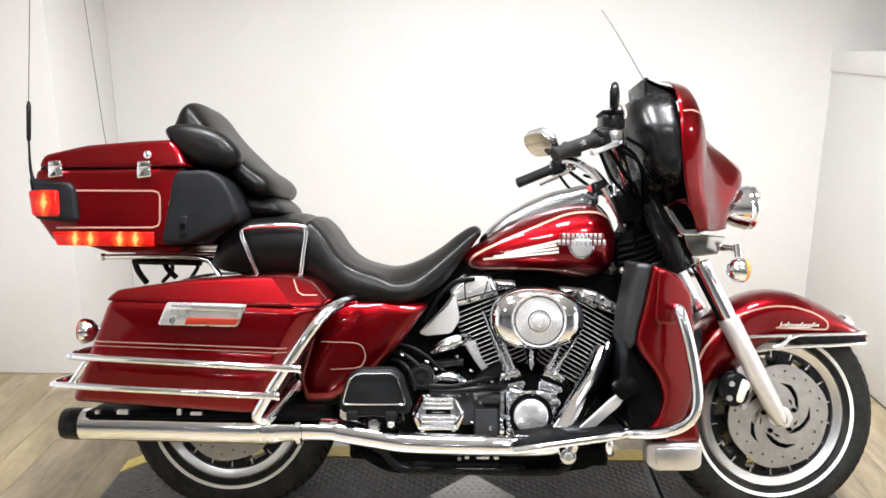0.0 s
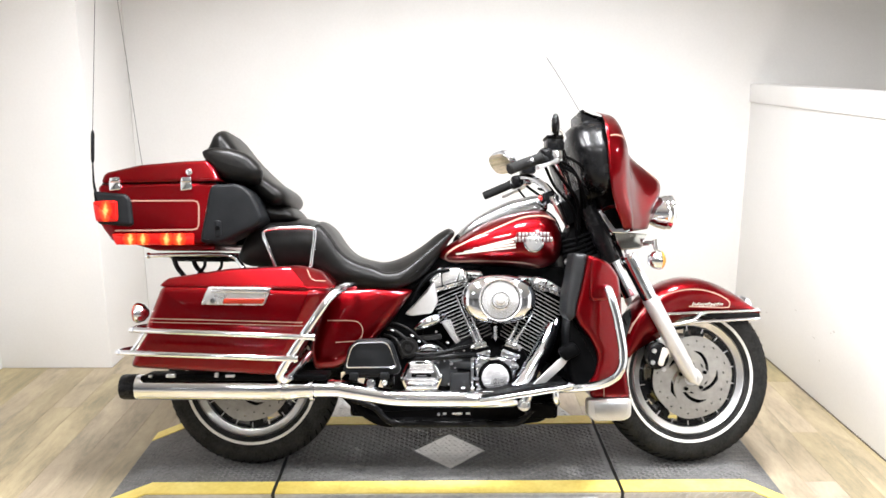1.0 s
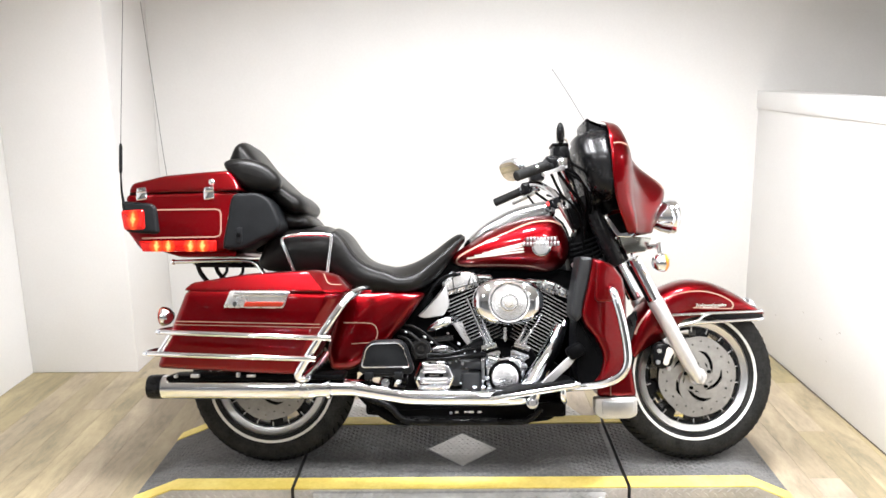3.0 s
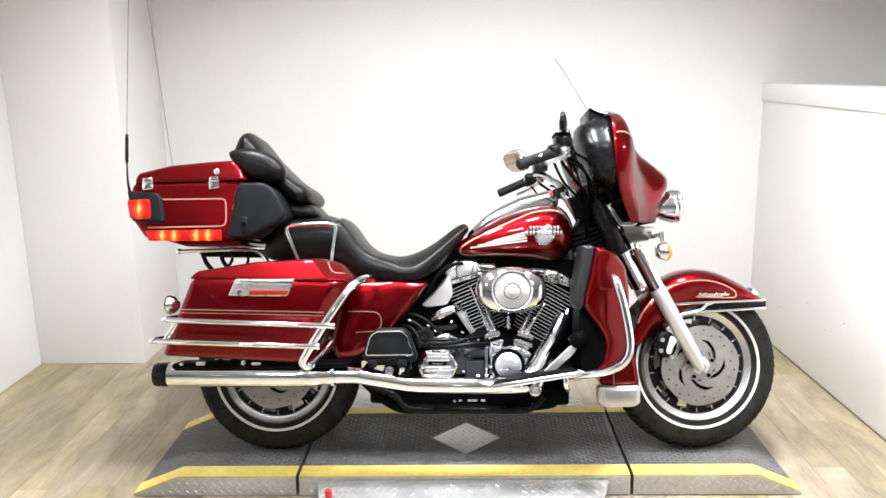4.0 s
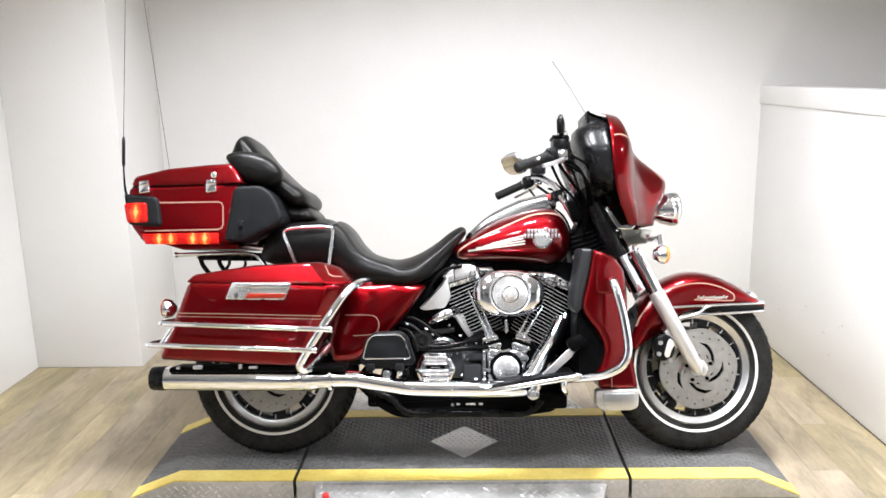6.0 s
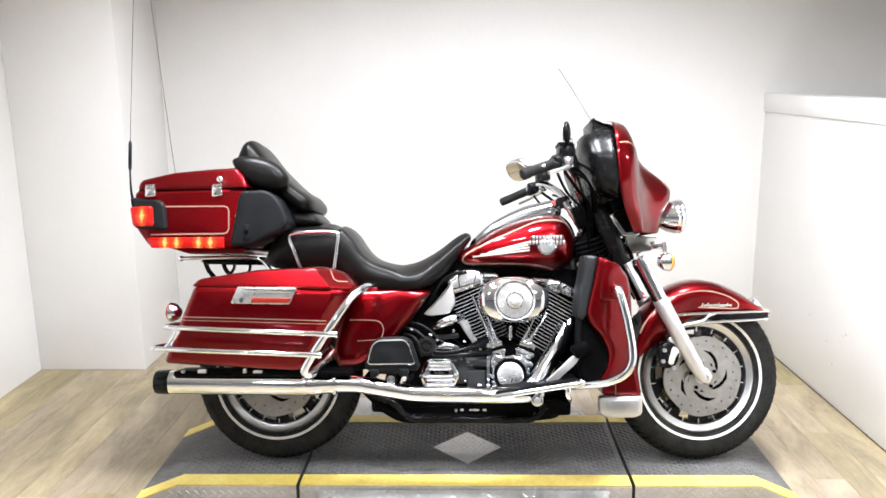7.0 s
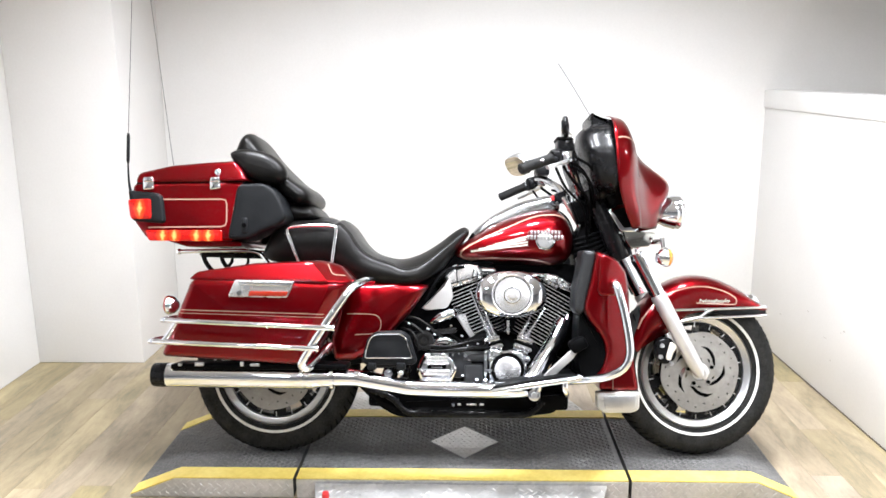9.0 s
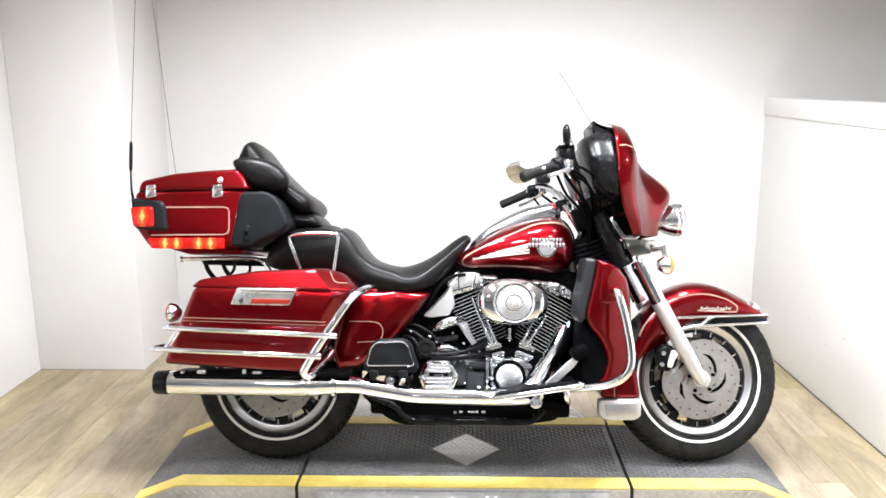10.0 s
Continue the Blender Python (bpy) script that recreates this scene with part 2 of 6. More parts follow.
def turned(pts):
    """Profile in counter-clockwise order."""
    s = sum(pts[i - 1][0] * pts[i][1] - pts[i][0] * pts[i - 1][1] for i in range(len(pts)))
    return list(pts) if s > 0 else list(reversed(pts))


def inset(pts, d):
    out, k = [], len(pts)
    for i in range(k):
        p = Vector(pts[i][:2])
        e1 = (p - Vector(pts[i - 1][:2])).normalized()
        e2 = (Vector(pts[(i + 1) % k][:2]) - p).normalized()
        nrm = Vector((-(e1.y + e2.y), e1.x + e2.x))
        nrm = nrm.normalized() if nrm.length > 1e-6 else Vector((-e1.y, e1.x))
        out.append(p + nrm * d)
    return out


def skin(bm, loops, cap=True):
    rows = [[bm.verts.new(p) for p in loop] for loop in loops]
    k = len(rows[0])
    for a, b in zip(rows, rows[1:]):
        for i in range(k):
            bm.faces.new((a[i], a[(i + 1) % k], b[(i + 1) % k], b[i]))
    if cap:
        bm.faces.new(list(reversed(rows[0])))
        bm.faces.new(rows[-1])
    return rows


def mitred(pts, d):
    """A polygon moved inwards by d on all its sides."""
    out, k = [], len(pts)
    for i in range(k):
        p = Vector(pts[i][:2])
        e1 = (p - Vector(pts[i - 1][:2])).normalized()
        e2 = (Vector(pts[(i + 1) % k][:2]) - p).normalized()
        n1, n2 = Vector((-e1.y, e1.x)), Vector((-e2.y, e2.x))
        out.append(p + (n1 + n2) * (d / max(0.35, 1 + n1.dot(n2))))
    return out


def block(pts, fil, y0, y1, r, n=5):
    """A polygon (x, z) with corners rounded by fil and thickness from y0 to y1, its edges rounded by r."""
    bm = bmesh.new()
    pts = turned([tuple(p)[:2] for p in pts])
    s = 1 if y1 > y0 else -1
    st = [(y0 + s * r * (1 - math.cos(a)), r * (1 - math.sin(a))) for a in [math.pi / 2 * j / n for j in range(n + 1)]]
    st += [(y1 - (y - y0), d) for y, d in reversed(st)]
    skin(bm, [[(p[0], y, p[1]) for p in fillet(mitred(pts, d), max(fil - d, 0.004), 5)] for y, d in st])
    return bm


def slab(pts, y0, y1, r=0.005, n=3, bm=None):
    """A side profile (x, z) with thickness from y0 to y1 and edges rounded by r."""
    bm = bm or bmesh.new()
    pts = turned([tuple(p)[:2] for p in pts])
    r = min(r, abs(y1 - y0) * 0.49)
    s = 1 if y1 > y0 else -1
    st = [(y0 + s * r * (1 - math.cos(a)), r * (1 - math.sin(a))) for a in [math.pi / 2 * j / n for j in range(n + 1)]]
    st += [(y1 - (y - y0), d) for y, d in reversed(st)]
    skin(bm, [[(p[0], y, p[1]) for p in inset(pts, d)] for y, d in st])
    return bm


def puff(pts, w, spine, yc=0.0, p=2.4, n=9, bm=None):
    """A side profile inflated to half width w about a spine of (x, z) points."""
    bm = bm or bmesh.new()
    pts = turned([tuple(q)[:2] for q in pts])

    def near(q):
        q, best = Vector(q), None
        if len(spine) == 1:
            return Vector(spine[0])
        for a, b in zip(spine, spine[1:]):
            a, b = Vector(a), Vector(b)
            t = max(0, min(1, (q - a).dot(b - a) / (b - a).length_squared))
            c = a.lerp(b, t)
            if best is None or (q - c).length < (q - best).length:
                best = c
        return best
    core = [near(q) for q in pts]
    loops = []
    for i in range(2 * n + 1):
        a = -math.pi / 2 + math.pi * i / (2 * n)
        u = math.sin(a)
        f = max(0.0, 1 - abs(u) ** p) ** (1 / p)
        loops.append([(c.x + (q[0] - c.x) * f, yc + w * u, c.y + (q[1] - c.y) * f) for q, c in zip(pts, core)])
    skin(bm, loops, False)
    bmesh.ops.remove_doubles(bm, verts=bm.verts, dist=1e-5)
    return bm


def tube(pts, r, seg=12, n=6, closed=False, bm=None):
    """A round bar along a smooth path; r is one radius or one at each point."""
    bm = bm or bmesh.new()
    path = spline(pts, n, closed) if n > 1 else [Vector(p) for p in pts]
    k = len(path)
    rad = [r] * k if not isinstance(r, (list, tuple)) else [np.interp(i / (k - 1) * (len(r) - 1), range(len(r)), r) for i in range(k)]
    up, loops = None, []
    for i, q in enumerate(path):
        a, b = (path[i - 1], path[(i + 1) % k]) if closed else (path[max(i - 1, 0)], path[min(i + 1, k - 1)])
        d = (b - a).normalized()
        if up is None:
            up = d.orthogonal().normalized()
        up = (up - d * up.dot(d)).normalized()
        side = d.cross(up)
        loops.append([q + (up * math.cos(t) + side * math.sin(t)) * rad[i] for t in [2 * math.pi * j / seg for j in range(seg)]])
    if closed:
        loops.append(loops[0])
    skin(bm, loops, not closed)
    if closed:
        bmesh.ops.remove_doubles(bm, verts=bm.verts, dist=1e-5)
    return bm


def lathe(prof, centre, seg=48, axis="y", bm=None, closed=False):
    """Revolve (radius, along) points about an axis through centre."""
    bm = bm or bmesh.new()
    c = Vector(centre)
    loops = []
    for r, h in prof:
        loop = []
        for j in range(seg):
            a = 2 * math.pi * j / seg
            x, y = max(r, 1e-4) * math.cos(a), max(r, 1e-4) * math.sin(a)
            loop.append(c + Vector({"y": (x, h, y), "z": (x, y, h), "x": (h, x, y)}[axis]))
        loops.append(loop)
    if closed:
        loops.append(loops[0])
    skin(bm, loops, not closed)
    if closed:
        bmesh.ops.remove_doubles(bm, verts=bm.verts, dist=1e-6)
    return bm


def cylinder(a, b, r, r2=None, seg=20, bm=None, edge=0.0):
    """A bar from a to b, its ends slightly rounded."""
    a, b = Vector(a), Vector(b)
    r2 = r if r2 is None else r2
    d = (b - a)
    e = min(edge, d.length * 0.3, r * 0.6)
    if e:
        u = d.normalized()
        return tube([a, a + u * e * 0.3, a + u * e, b - u * e, b - u * e * 0.3, b], [r - e, r - e * 0.3, r, r2, r2 - e * 0.3, r2 - e], seg, 1, bm=bm)
    return tube([a, b], [r, r2], seg, 1, bm=bm)


def box(x0, x1, y0, y1, z0, z1, bev=0.0, bm=None, seg=2):
    own = bm is None
    bm = bm or bmesh.new()
    m = Matrix.Translation(((x0 + x1) / 2, (y0 + y1) / 2, (z0 + z1) / 2)) @ Matrix.Diagonal((abs(x1 - x0), abs(y1 - y0), abs(z1 - z0), 1))
    made = bmesh.ops.create_cube(bm, size=1, matrix=m)
    if bev and own:
        bmesh.ops.bevel(bm, geom=list(bm.edges), offset=bev, segments=seg, affect="EDGES", profile=0.5)
    return bm


def ribbon(path, width, surface, side=-1, lift=0.0022, n=8, closed=False, smooth=True):
    """A painted stripe laid on the side of a mesh: path in (x, z)."""
    from mathutils.bvhtree import BVHTree
    tree = BVHTree.FromBMesh(surface)
    if not smooth:
        fine = []
        for a, b in zip(path, list(path[1:]) + ([path[0]] if closed else [])):
            k = max(1, int(math.hypot(b[0] - a[0], b[1] - a[1]) / 0.008))
            fine += [(a[0] + (b[0] - a[0]) * j / k, a[1] + (b[1] - a[1]) * j / k) for j in range(k)]
        path = fine if closed else fine + [path[-1]]
    pts = spline([(x, z, 0) for x, z in path], n, closed) if smooth else [Vector((x, z, 0)) for x, z in path]
    bm = bmesh.new()
    rows, k = [], len(pts)
    for i in range(k):
        a, b = (pts[i - 1], pts[(i + 1) % k]) if closed else (pts[max(i - 1, 0)], pts[min(i + 1, k - 1)])
        d = (b - a).normalized()
        nrm = Vector((-d.y, d.x, 0))
        row = []
        for s in (-0.5, 0.5):
            q = pts[i] + nrm * width * s
            hit = tree.ray_cast(Vector((q.x, side * 2, q.y)), Vector((0, -side, 0)))
            if hit[0] is None:
                row = None
                break
            row.append(bm.verts.new(hit[0] + hit[1] * lift if hit[1].y * side > 0 else hit[0] - hit[1] * lift))
        rows.append(row)
    for a, b in list(zip(rows, rows[1:])) + ([(rows[-1], rows[0])] if closed else []):
        if a and b:
            bm.faces.new((a[0], a[1], b[1], b[0]))
    return bm


def thing(name, label, category, m=None, group="", kind=""):
    ob = new(name)
    ob.empty_display_size = 0.1
    if m is not None:
        ob.matrix_world = m
    return tagged(ob, label, category, group, kind)


# ---- the room ----
def setting(name, bm, mat, label, category):
    return tagged(part(name, bm, mat), label, category, kind="structure")


setting("wall_back", box(STUB_X, 4.6, BACK_Y, BACK_Y + 0.15, FLOOR_Z, CEIL_Z, 0.004), WALL, "white painted back wall of the photo bay", "wall")
setting("wall_back_stub", box(LEFT_X, STUB_X, STUB_Y, BACK_Y + 0.15, FLOOR_Z, CEIL_Z, 0.006), WALL, "white painted wall projection beside the back wall", "wall")
setting("wall_left", box(LEFT_X - 0.15, LEFT_X, -2.4, BACK_Y + 0.15, FLOOR_Z, CEIL_Z), WALL, "white painted side wall with small scuffs", "wall")
setting("wall_right_far", box(4.6, 4.75, -2.4, BACK_Y + 0.15, FLOOR_Z, CEIL_Z), WALL, "white painted wall beyond the half wall", "wall")
# added hall walls, never in view; their grey sets what chrome and paint reflect
setting("unseen_wall_left", box(-5.15, -5.0, -9.0, -2.25, FLOOR_Z, CEIL_Z), HALL, "unseen grey hall wall, added to shape reflections", "wall")
setting("unseen_wall_return", box(-5.0, LEFT_X - 0.15, -2.4, -2.25, FLOOR_Z, CEIL_Z), HALL, "unseen grey hall wall, added to shape reflections", "wall")
setting("unseen_wall_right", box(4.75, 4.9, -9.0, -2.4, FLOOR_Z, CEIL_Z), HALL, "unseen grey hall wall, added to shape reflections", "wall")
setting("unseen_wall_rear", box(-5.15, 4.9, -9.15, -9.0, FLOOR_Z, CEIL_Z), HALL, "unseen grey wall behind the photo bay, added to shape reflections", "wall")
SKEW = Matrix.Translation((RIGHT_X, BACK_Y, 0)) @ Matrix.Rotation(radians(1.4), 4, "Z") @ Matrix.Translation((-RIGHT_X, -BACK_Y, 0))
half_wall = setting("wall_half", box(RIGHT_X, RIGHT_X + 0.14, -2.2, BACK_Y + 0.02, FLOOR_Z, PONY_Z - 0.02, 0.004), WALL, "white painted half wall with a wooden cap board", "wall")
part("cap_board", box(RIGHT_X - 0.010, RIGHT_X + 0.150, -2.22, BACK_Y + 0.015, PONY_Z - 0.090, PONY_Z + 0.006, 0.006), TRIM, half_wall)
half_wall.matrix_basis = SKEW
setting("ceiling", box(LEFT_X - 0.15, 4.75, -2.4, BACK_Y + 0.15, CEIL_Z, CEIL_Z + 0.12), CEIL, "plain off-white ceiling of the photo bay", "ceiling")
# added ceiling out of view, pale so that upward reflections stay bright
setting("unseen_hall_ceiling", box(-5.15, 4.9, -9.15, -2.4, CEIL_Z, CEIL_Z + 0.12), CEIL, "unseen off-white hall ceiling, added to shape reflections", "ceiling")


def ceiling_light(x, y):
    lamp = thing("ceiling_light", "square white ceiling light panel, out of view, switched on", "ceiling light", pose(x, y, CEIL_Z), "ceiling lights")
    rim = bmesh.new()
    for a, b, c, d in ((-0.18, 0.18, -0.18, -0.155), (-0.18, 0.18, 0.155, 0.18), (-0.18, -0.155, -0.155, 0.155), (0.155, 0.18, -0.155, 0.155)):
        box(a, b, c, d, -0.045, 0, bm=rim)
    part("frame", rim, TRIM, lamp)
    part("diffuser", box(-0.155, 0.155, -0.155, 0.155, -0.036, -0.02), PANEL, lamp)


PANEL = glowing("light_panel", (1.0, 0.96, 0.9), 6.0)
# the hall's panels are unseen and added with their fill lamps
for lx, ly in LAMPS + HALL_FILL_LAMPS:
    ceiling_light(lx, ly)

# dark strip as wall-floor shadow gap, and a few scuffs on the half wall
JOINT = material("shadow_gap_brown", (0.10, 0.08, 0.06), 0.8)
part("floor_joint", box(RIGHT_X - 0.003, RIGHT_X - 0.0005, -1.6, BACK_Y - 0.004, FLOOR_Z, FLOOR_Z + 0.006), JOINT, half_wall, "dark strip painting the shadow gap along the floor")

# ---- the lift ----
X0, X1, X2, X3, X4, X5 = -1.10, -0.935, -0.503, 0.683, 1.125, 1.275
Y_F, Y_B, TOE = -0.283, 0.315, -0.066
lift = thing("motorcycle_lift", "low black steel motorcycle lift with yellow edge stripes, lying flat", "motorcycle lift", pose(0, 0, 0))


def deck(x0, x1, ramp):
    """One section of the lift: ramp is -1 or 1 where an end slopes down, else 0."""
    prof = [(x0, TOE), (x1, TOE), (x1, 0), (x0, 0)]
    if ramp < 0:
        prof = [(X0, TOE - 0.004), (x1, TOE), (x1, 0), (X1, 0), (X0, TOE)]
    if ramp > 0:
        prof = [(x0, TOE), (X5, TOE - 0.004), (X5, TOE), (X4, 0), (x0, 0)]
    sec = part("deck_section", slab(prof, Y_F + 0.002, Y_B - 0.002, 0.002, 2), MAT, lift)
    return sec


def on_top(x):
    if x < X1:
        return TOE * (X1 - x) / (X1 - X0)
    if x > X4:
        return TOE * (x - X4) / (X5 - X4)
    return 0.0


GAP = 0.006
SECTIONS = [deck(X0, X2 - GAP, -1), deck(X2 + GAP, X3 - GAP, 0), deck(X3 + GAP, X5, 1)]
SPANS = [(X0, X2 - GAP), (X2 + GAP, X3 - GAP), (X3 + GAP, X5)]


def strip_on_deck(x0, x1, y0, y1, lift_by):
    """A thin band that follows the deck and its ramps."""
    xs = [x0] + [x for x in (X1, X4) if x0 < x < x1] + [x1]
    bm = bmesh.new()
    loops = []
    for x in xs:
        z = on_top(x)
        loops.append([(x, y0, z - 0.001), (x, y1, z - 0.001), (x, y1, z + lift_by), (x, y0, z + lift_by)])
    skin(bm, loops)
    return bm


for (a, b), sec in zip(SPANS, SECTIONS):
    part("edge_stripe", strip_on_deck(a, b, Y_F, Y_F + 0.075, 0.004), YELLOW, sec, "worn yellow safety stripe")
    part("edge_stripe", strip_on_deck(a, b, Y_B - 0.07, Y_B, 0.004), YELLOW, sec, "worn yellow safety stripe")


def lozenges(spots, length, width, height, angle_of, face):
    """Raised tread marks; face maps (u, v, h) to a place."""
    verts, faces = [], []
    for k, (u, v) in enumerate(spots):
        a = angle_of(k, u, v)
        c, s = math.cos(a), math.sin(a)
        i = len(verts)
        for p, q, h in ((-length, 0, 0), (0, -width, 0), (length, 0, 0), (0, width, 0), (-length * 0.45, 0, height), (length * 0.45, 0, height)):
            verts.append(face(u + p * c - q * s, v + p * s + q * c, h))
        faces += [(i, i + 1, i + 5, i + 4), (i + 1, i + 2, i + 5), (i + 2, i + 3, i + 4, i + 5), (i + 3, i, i + 4)]
    me = bpy.data.meshes.new("tread")
    me.from_pydata(verts, [], faces)
    me.update()
    return me


def tread(spots, length, width, height, angle_of, face, mat, parent, label):
    me = lozenges(spots, length, width, height, angle_of, face)
    me.materials.append(mat)
    ob = new("tread", me)
    ob.parent = parent
    return tagged(ob, label, kind="stuff")


rnd = random.Random(4)
CX, CY = 0.0995, 0.016
for (a, b), sec in zip(SPANS, SECTIONS):
    spots, angles = [], []
    for i in range(int((b - a) / 0.0175)):
        for j in range(30):
            x, y = a + 0.012 + i * 0.0175, Y_F + 0.086 + j * 0.0150
            if x < b - 0.01 and y < Y_B - 0.078 and abs(x - CX) / 0.142 + abs(y - CY) / 0.148 > 1:
                spots.append((x, y))
                angles.append(0.6 if (i + j) % 2 else -0.6)
    tread(spots, 0.0105, 0.0036, 0.0026, lambda k, u, v: angles[k], lambda u, v, h: (u, v, on_top(u) + h), TREAD, sec, "raised anti-slip tread")

# diamond-shaped plate let into the middle section
bm = bmesh.new()
dia = [(CX, CY - 0.135), (CX + 0.131, CY), (CX, CY + 0.134), (CX - 0.131, CY)]
skin(bm, [[(x, y, z) for x, y in dia] for z in (-0.002, 0.003)])
inset_plate = part("diamond_inset", bm, PLATE, lift, "diamond-shaped bare steel plate")
spots = [(CX + i * 0.022 + (j % 2) * 0.011, CY + j * 0.02) for i in range(-6, 7) for j in range(-6, 7)]
spots = [(x, y) for x, y in spots if abs(x - CX) / 0.131 + abs(y - CY) / 0.135 < 0.88]
tread(spots, 0.008, 0.0022, 0.0016, lambda k, u, v: 0.75 if k % 2 else -0.75, lambda u, v, h: (u, v, 0.003 + h), PLATE, inset_plate, "raised tread")


# skirts of tread plate in front and behind
def skirt(a, b, y, out, parent):
    xs = [a] + [x for x in (X1, X4) if a < x < b] + [b]
    bm = bmesh.new()
    loops = [[(x, y, TOE - 0.005), (x, y + out * 0.004, TOE - 0.005), (x, y + out * 0.004, on_top(x) - 0.002), (x, y, on_top(x) - 0.002)] for x in xs]
    skin(bm, loops)
    return part("skirt", bm, PLATE, parent, "bright tread-plate skirt")


for (a, b), sec in zip(SPANS, SECTIONS):
    for y, out in ((Y_F, -1), (Y_B, 1)):
        s = skirt(a, b, y, out, lift)
        if out < 0:
            spots = [(a + 0.016 + i * 0.031 + (j % 2) * 0.0155, TOE + 0.007 + j * 0.0165) for i in range(int((b - a) / 0.031)) for j in range(4)]
            spots = [(x, z) for x, z in spots if a + 0.008 < x < b - 0.008 and z < on_top(x) - 0.007]
            tread(spots, 0.0135, 0.0036, 0.0028, lambda k, u, v: 0.75 if int(round((v - TOE - 0.007) / 0.0165)) % 2 else -0.75, lambda u, v, h: (u, Y_F - 0.004 - h, v), PLATE, s, "raised tread")


# side extensions of tread plate in front of and behind the middle section
def extension(y0, y1, xa, xb, xc, xd, z0, z1):
    bm = bmesh.new()
    skin(bm, [[(xa, y0, z0 - 0.02), (xb, y0, z0 - 0.02), (xb, y0, z0), (xa, y0, z0)], [(xc, y1, z1 - 0.015), (xd, y1, z1 - 0.015), (xd, y1, z1), (xc, y1, z1)]])
    ext = part("side_extension", bm, PLATE, lift, "bright tread-plate side extension")
    spots = []
    for i in range(60):
        for j in range(int(abs(y1 - y0) / 0.018)):
            x, v = xa + i * 0.031 + (j % 2) * 0.0155, j * 0.018 + 0.012
            t = v / abs(y1 - y0)
            if xa + (xc - xa) * t + 0.012 < x < xb + (xd - xb) * t - 0.012 and rnd.random() < (0.35 if abs(x - 0.02) < 0.25 else 0.96):
                spots.append((x, v))
    sg = 1 if y1 > y0 else -1
    tread(spots, 0.0135, 0.0036, 0.0028, lambda k, u, v: 0.75 if int(v / 0.018) % 2 else -0.75,
          lambda u, v, h: (u, y0 + sg * v, z0 + (z1 - z0) * v / abs(y1 - y0) + h), PLATE, ext, "raised tread")
    return ext


extension(Y_F - 0.008, -0.62, -0.43, 0.60, -0.36, 0.50, -0.012, -0.045)
extension(Y_B + 0.008, 0.62, -0.50, 0.62, -0.42, 0.54, -0.012, -0.045)
part("release_knob", lathe([(0, -0.018), (0.010, -0.016), (0.013, 0), (0.011, 0.014), (0, 0.018)], (-0.372, -0.40, 0.0), 16, "z"), DARKRED, lift, "small red knob")


# ---- the motorcycle ----
LEAN, STEER, XF, XR, AXLE_Z = 14.0, 2.5, 0.957, -0.612, 0.313
bike = thing("motorcycle", "dark red touring motorcycle with chrome trim leaning on its stand", "motorcycle", pose(0, -0.06, 0.0, -LEAN, 0, 0))
RAKE_AXIS = Vector((-math.sin(radians(26)), 0, math.cos(radians(26))))
PIVOT = Vector((1.125, 0, 0))
TURNED = Matrix.Translation(PIVOT) @ Matrix.Rotation(radians(STEER), 4, RAKE_AXIS) @ Matrix.Translation(-PIVOT)
SIDES = (-1, 1)


def ball(c, r, bm=None, seg=14, squash=(1, 1, 1)):
    bm = bm or bmesh.new()
    bmesh.ops.create_uvsphere(bm, u_segments=seg, v_segments=max(6, seg // 2), radius=r, matrix=Matrix.Translation(c) @ Matrix.Diagonal((*squash, 1)))
    return bm


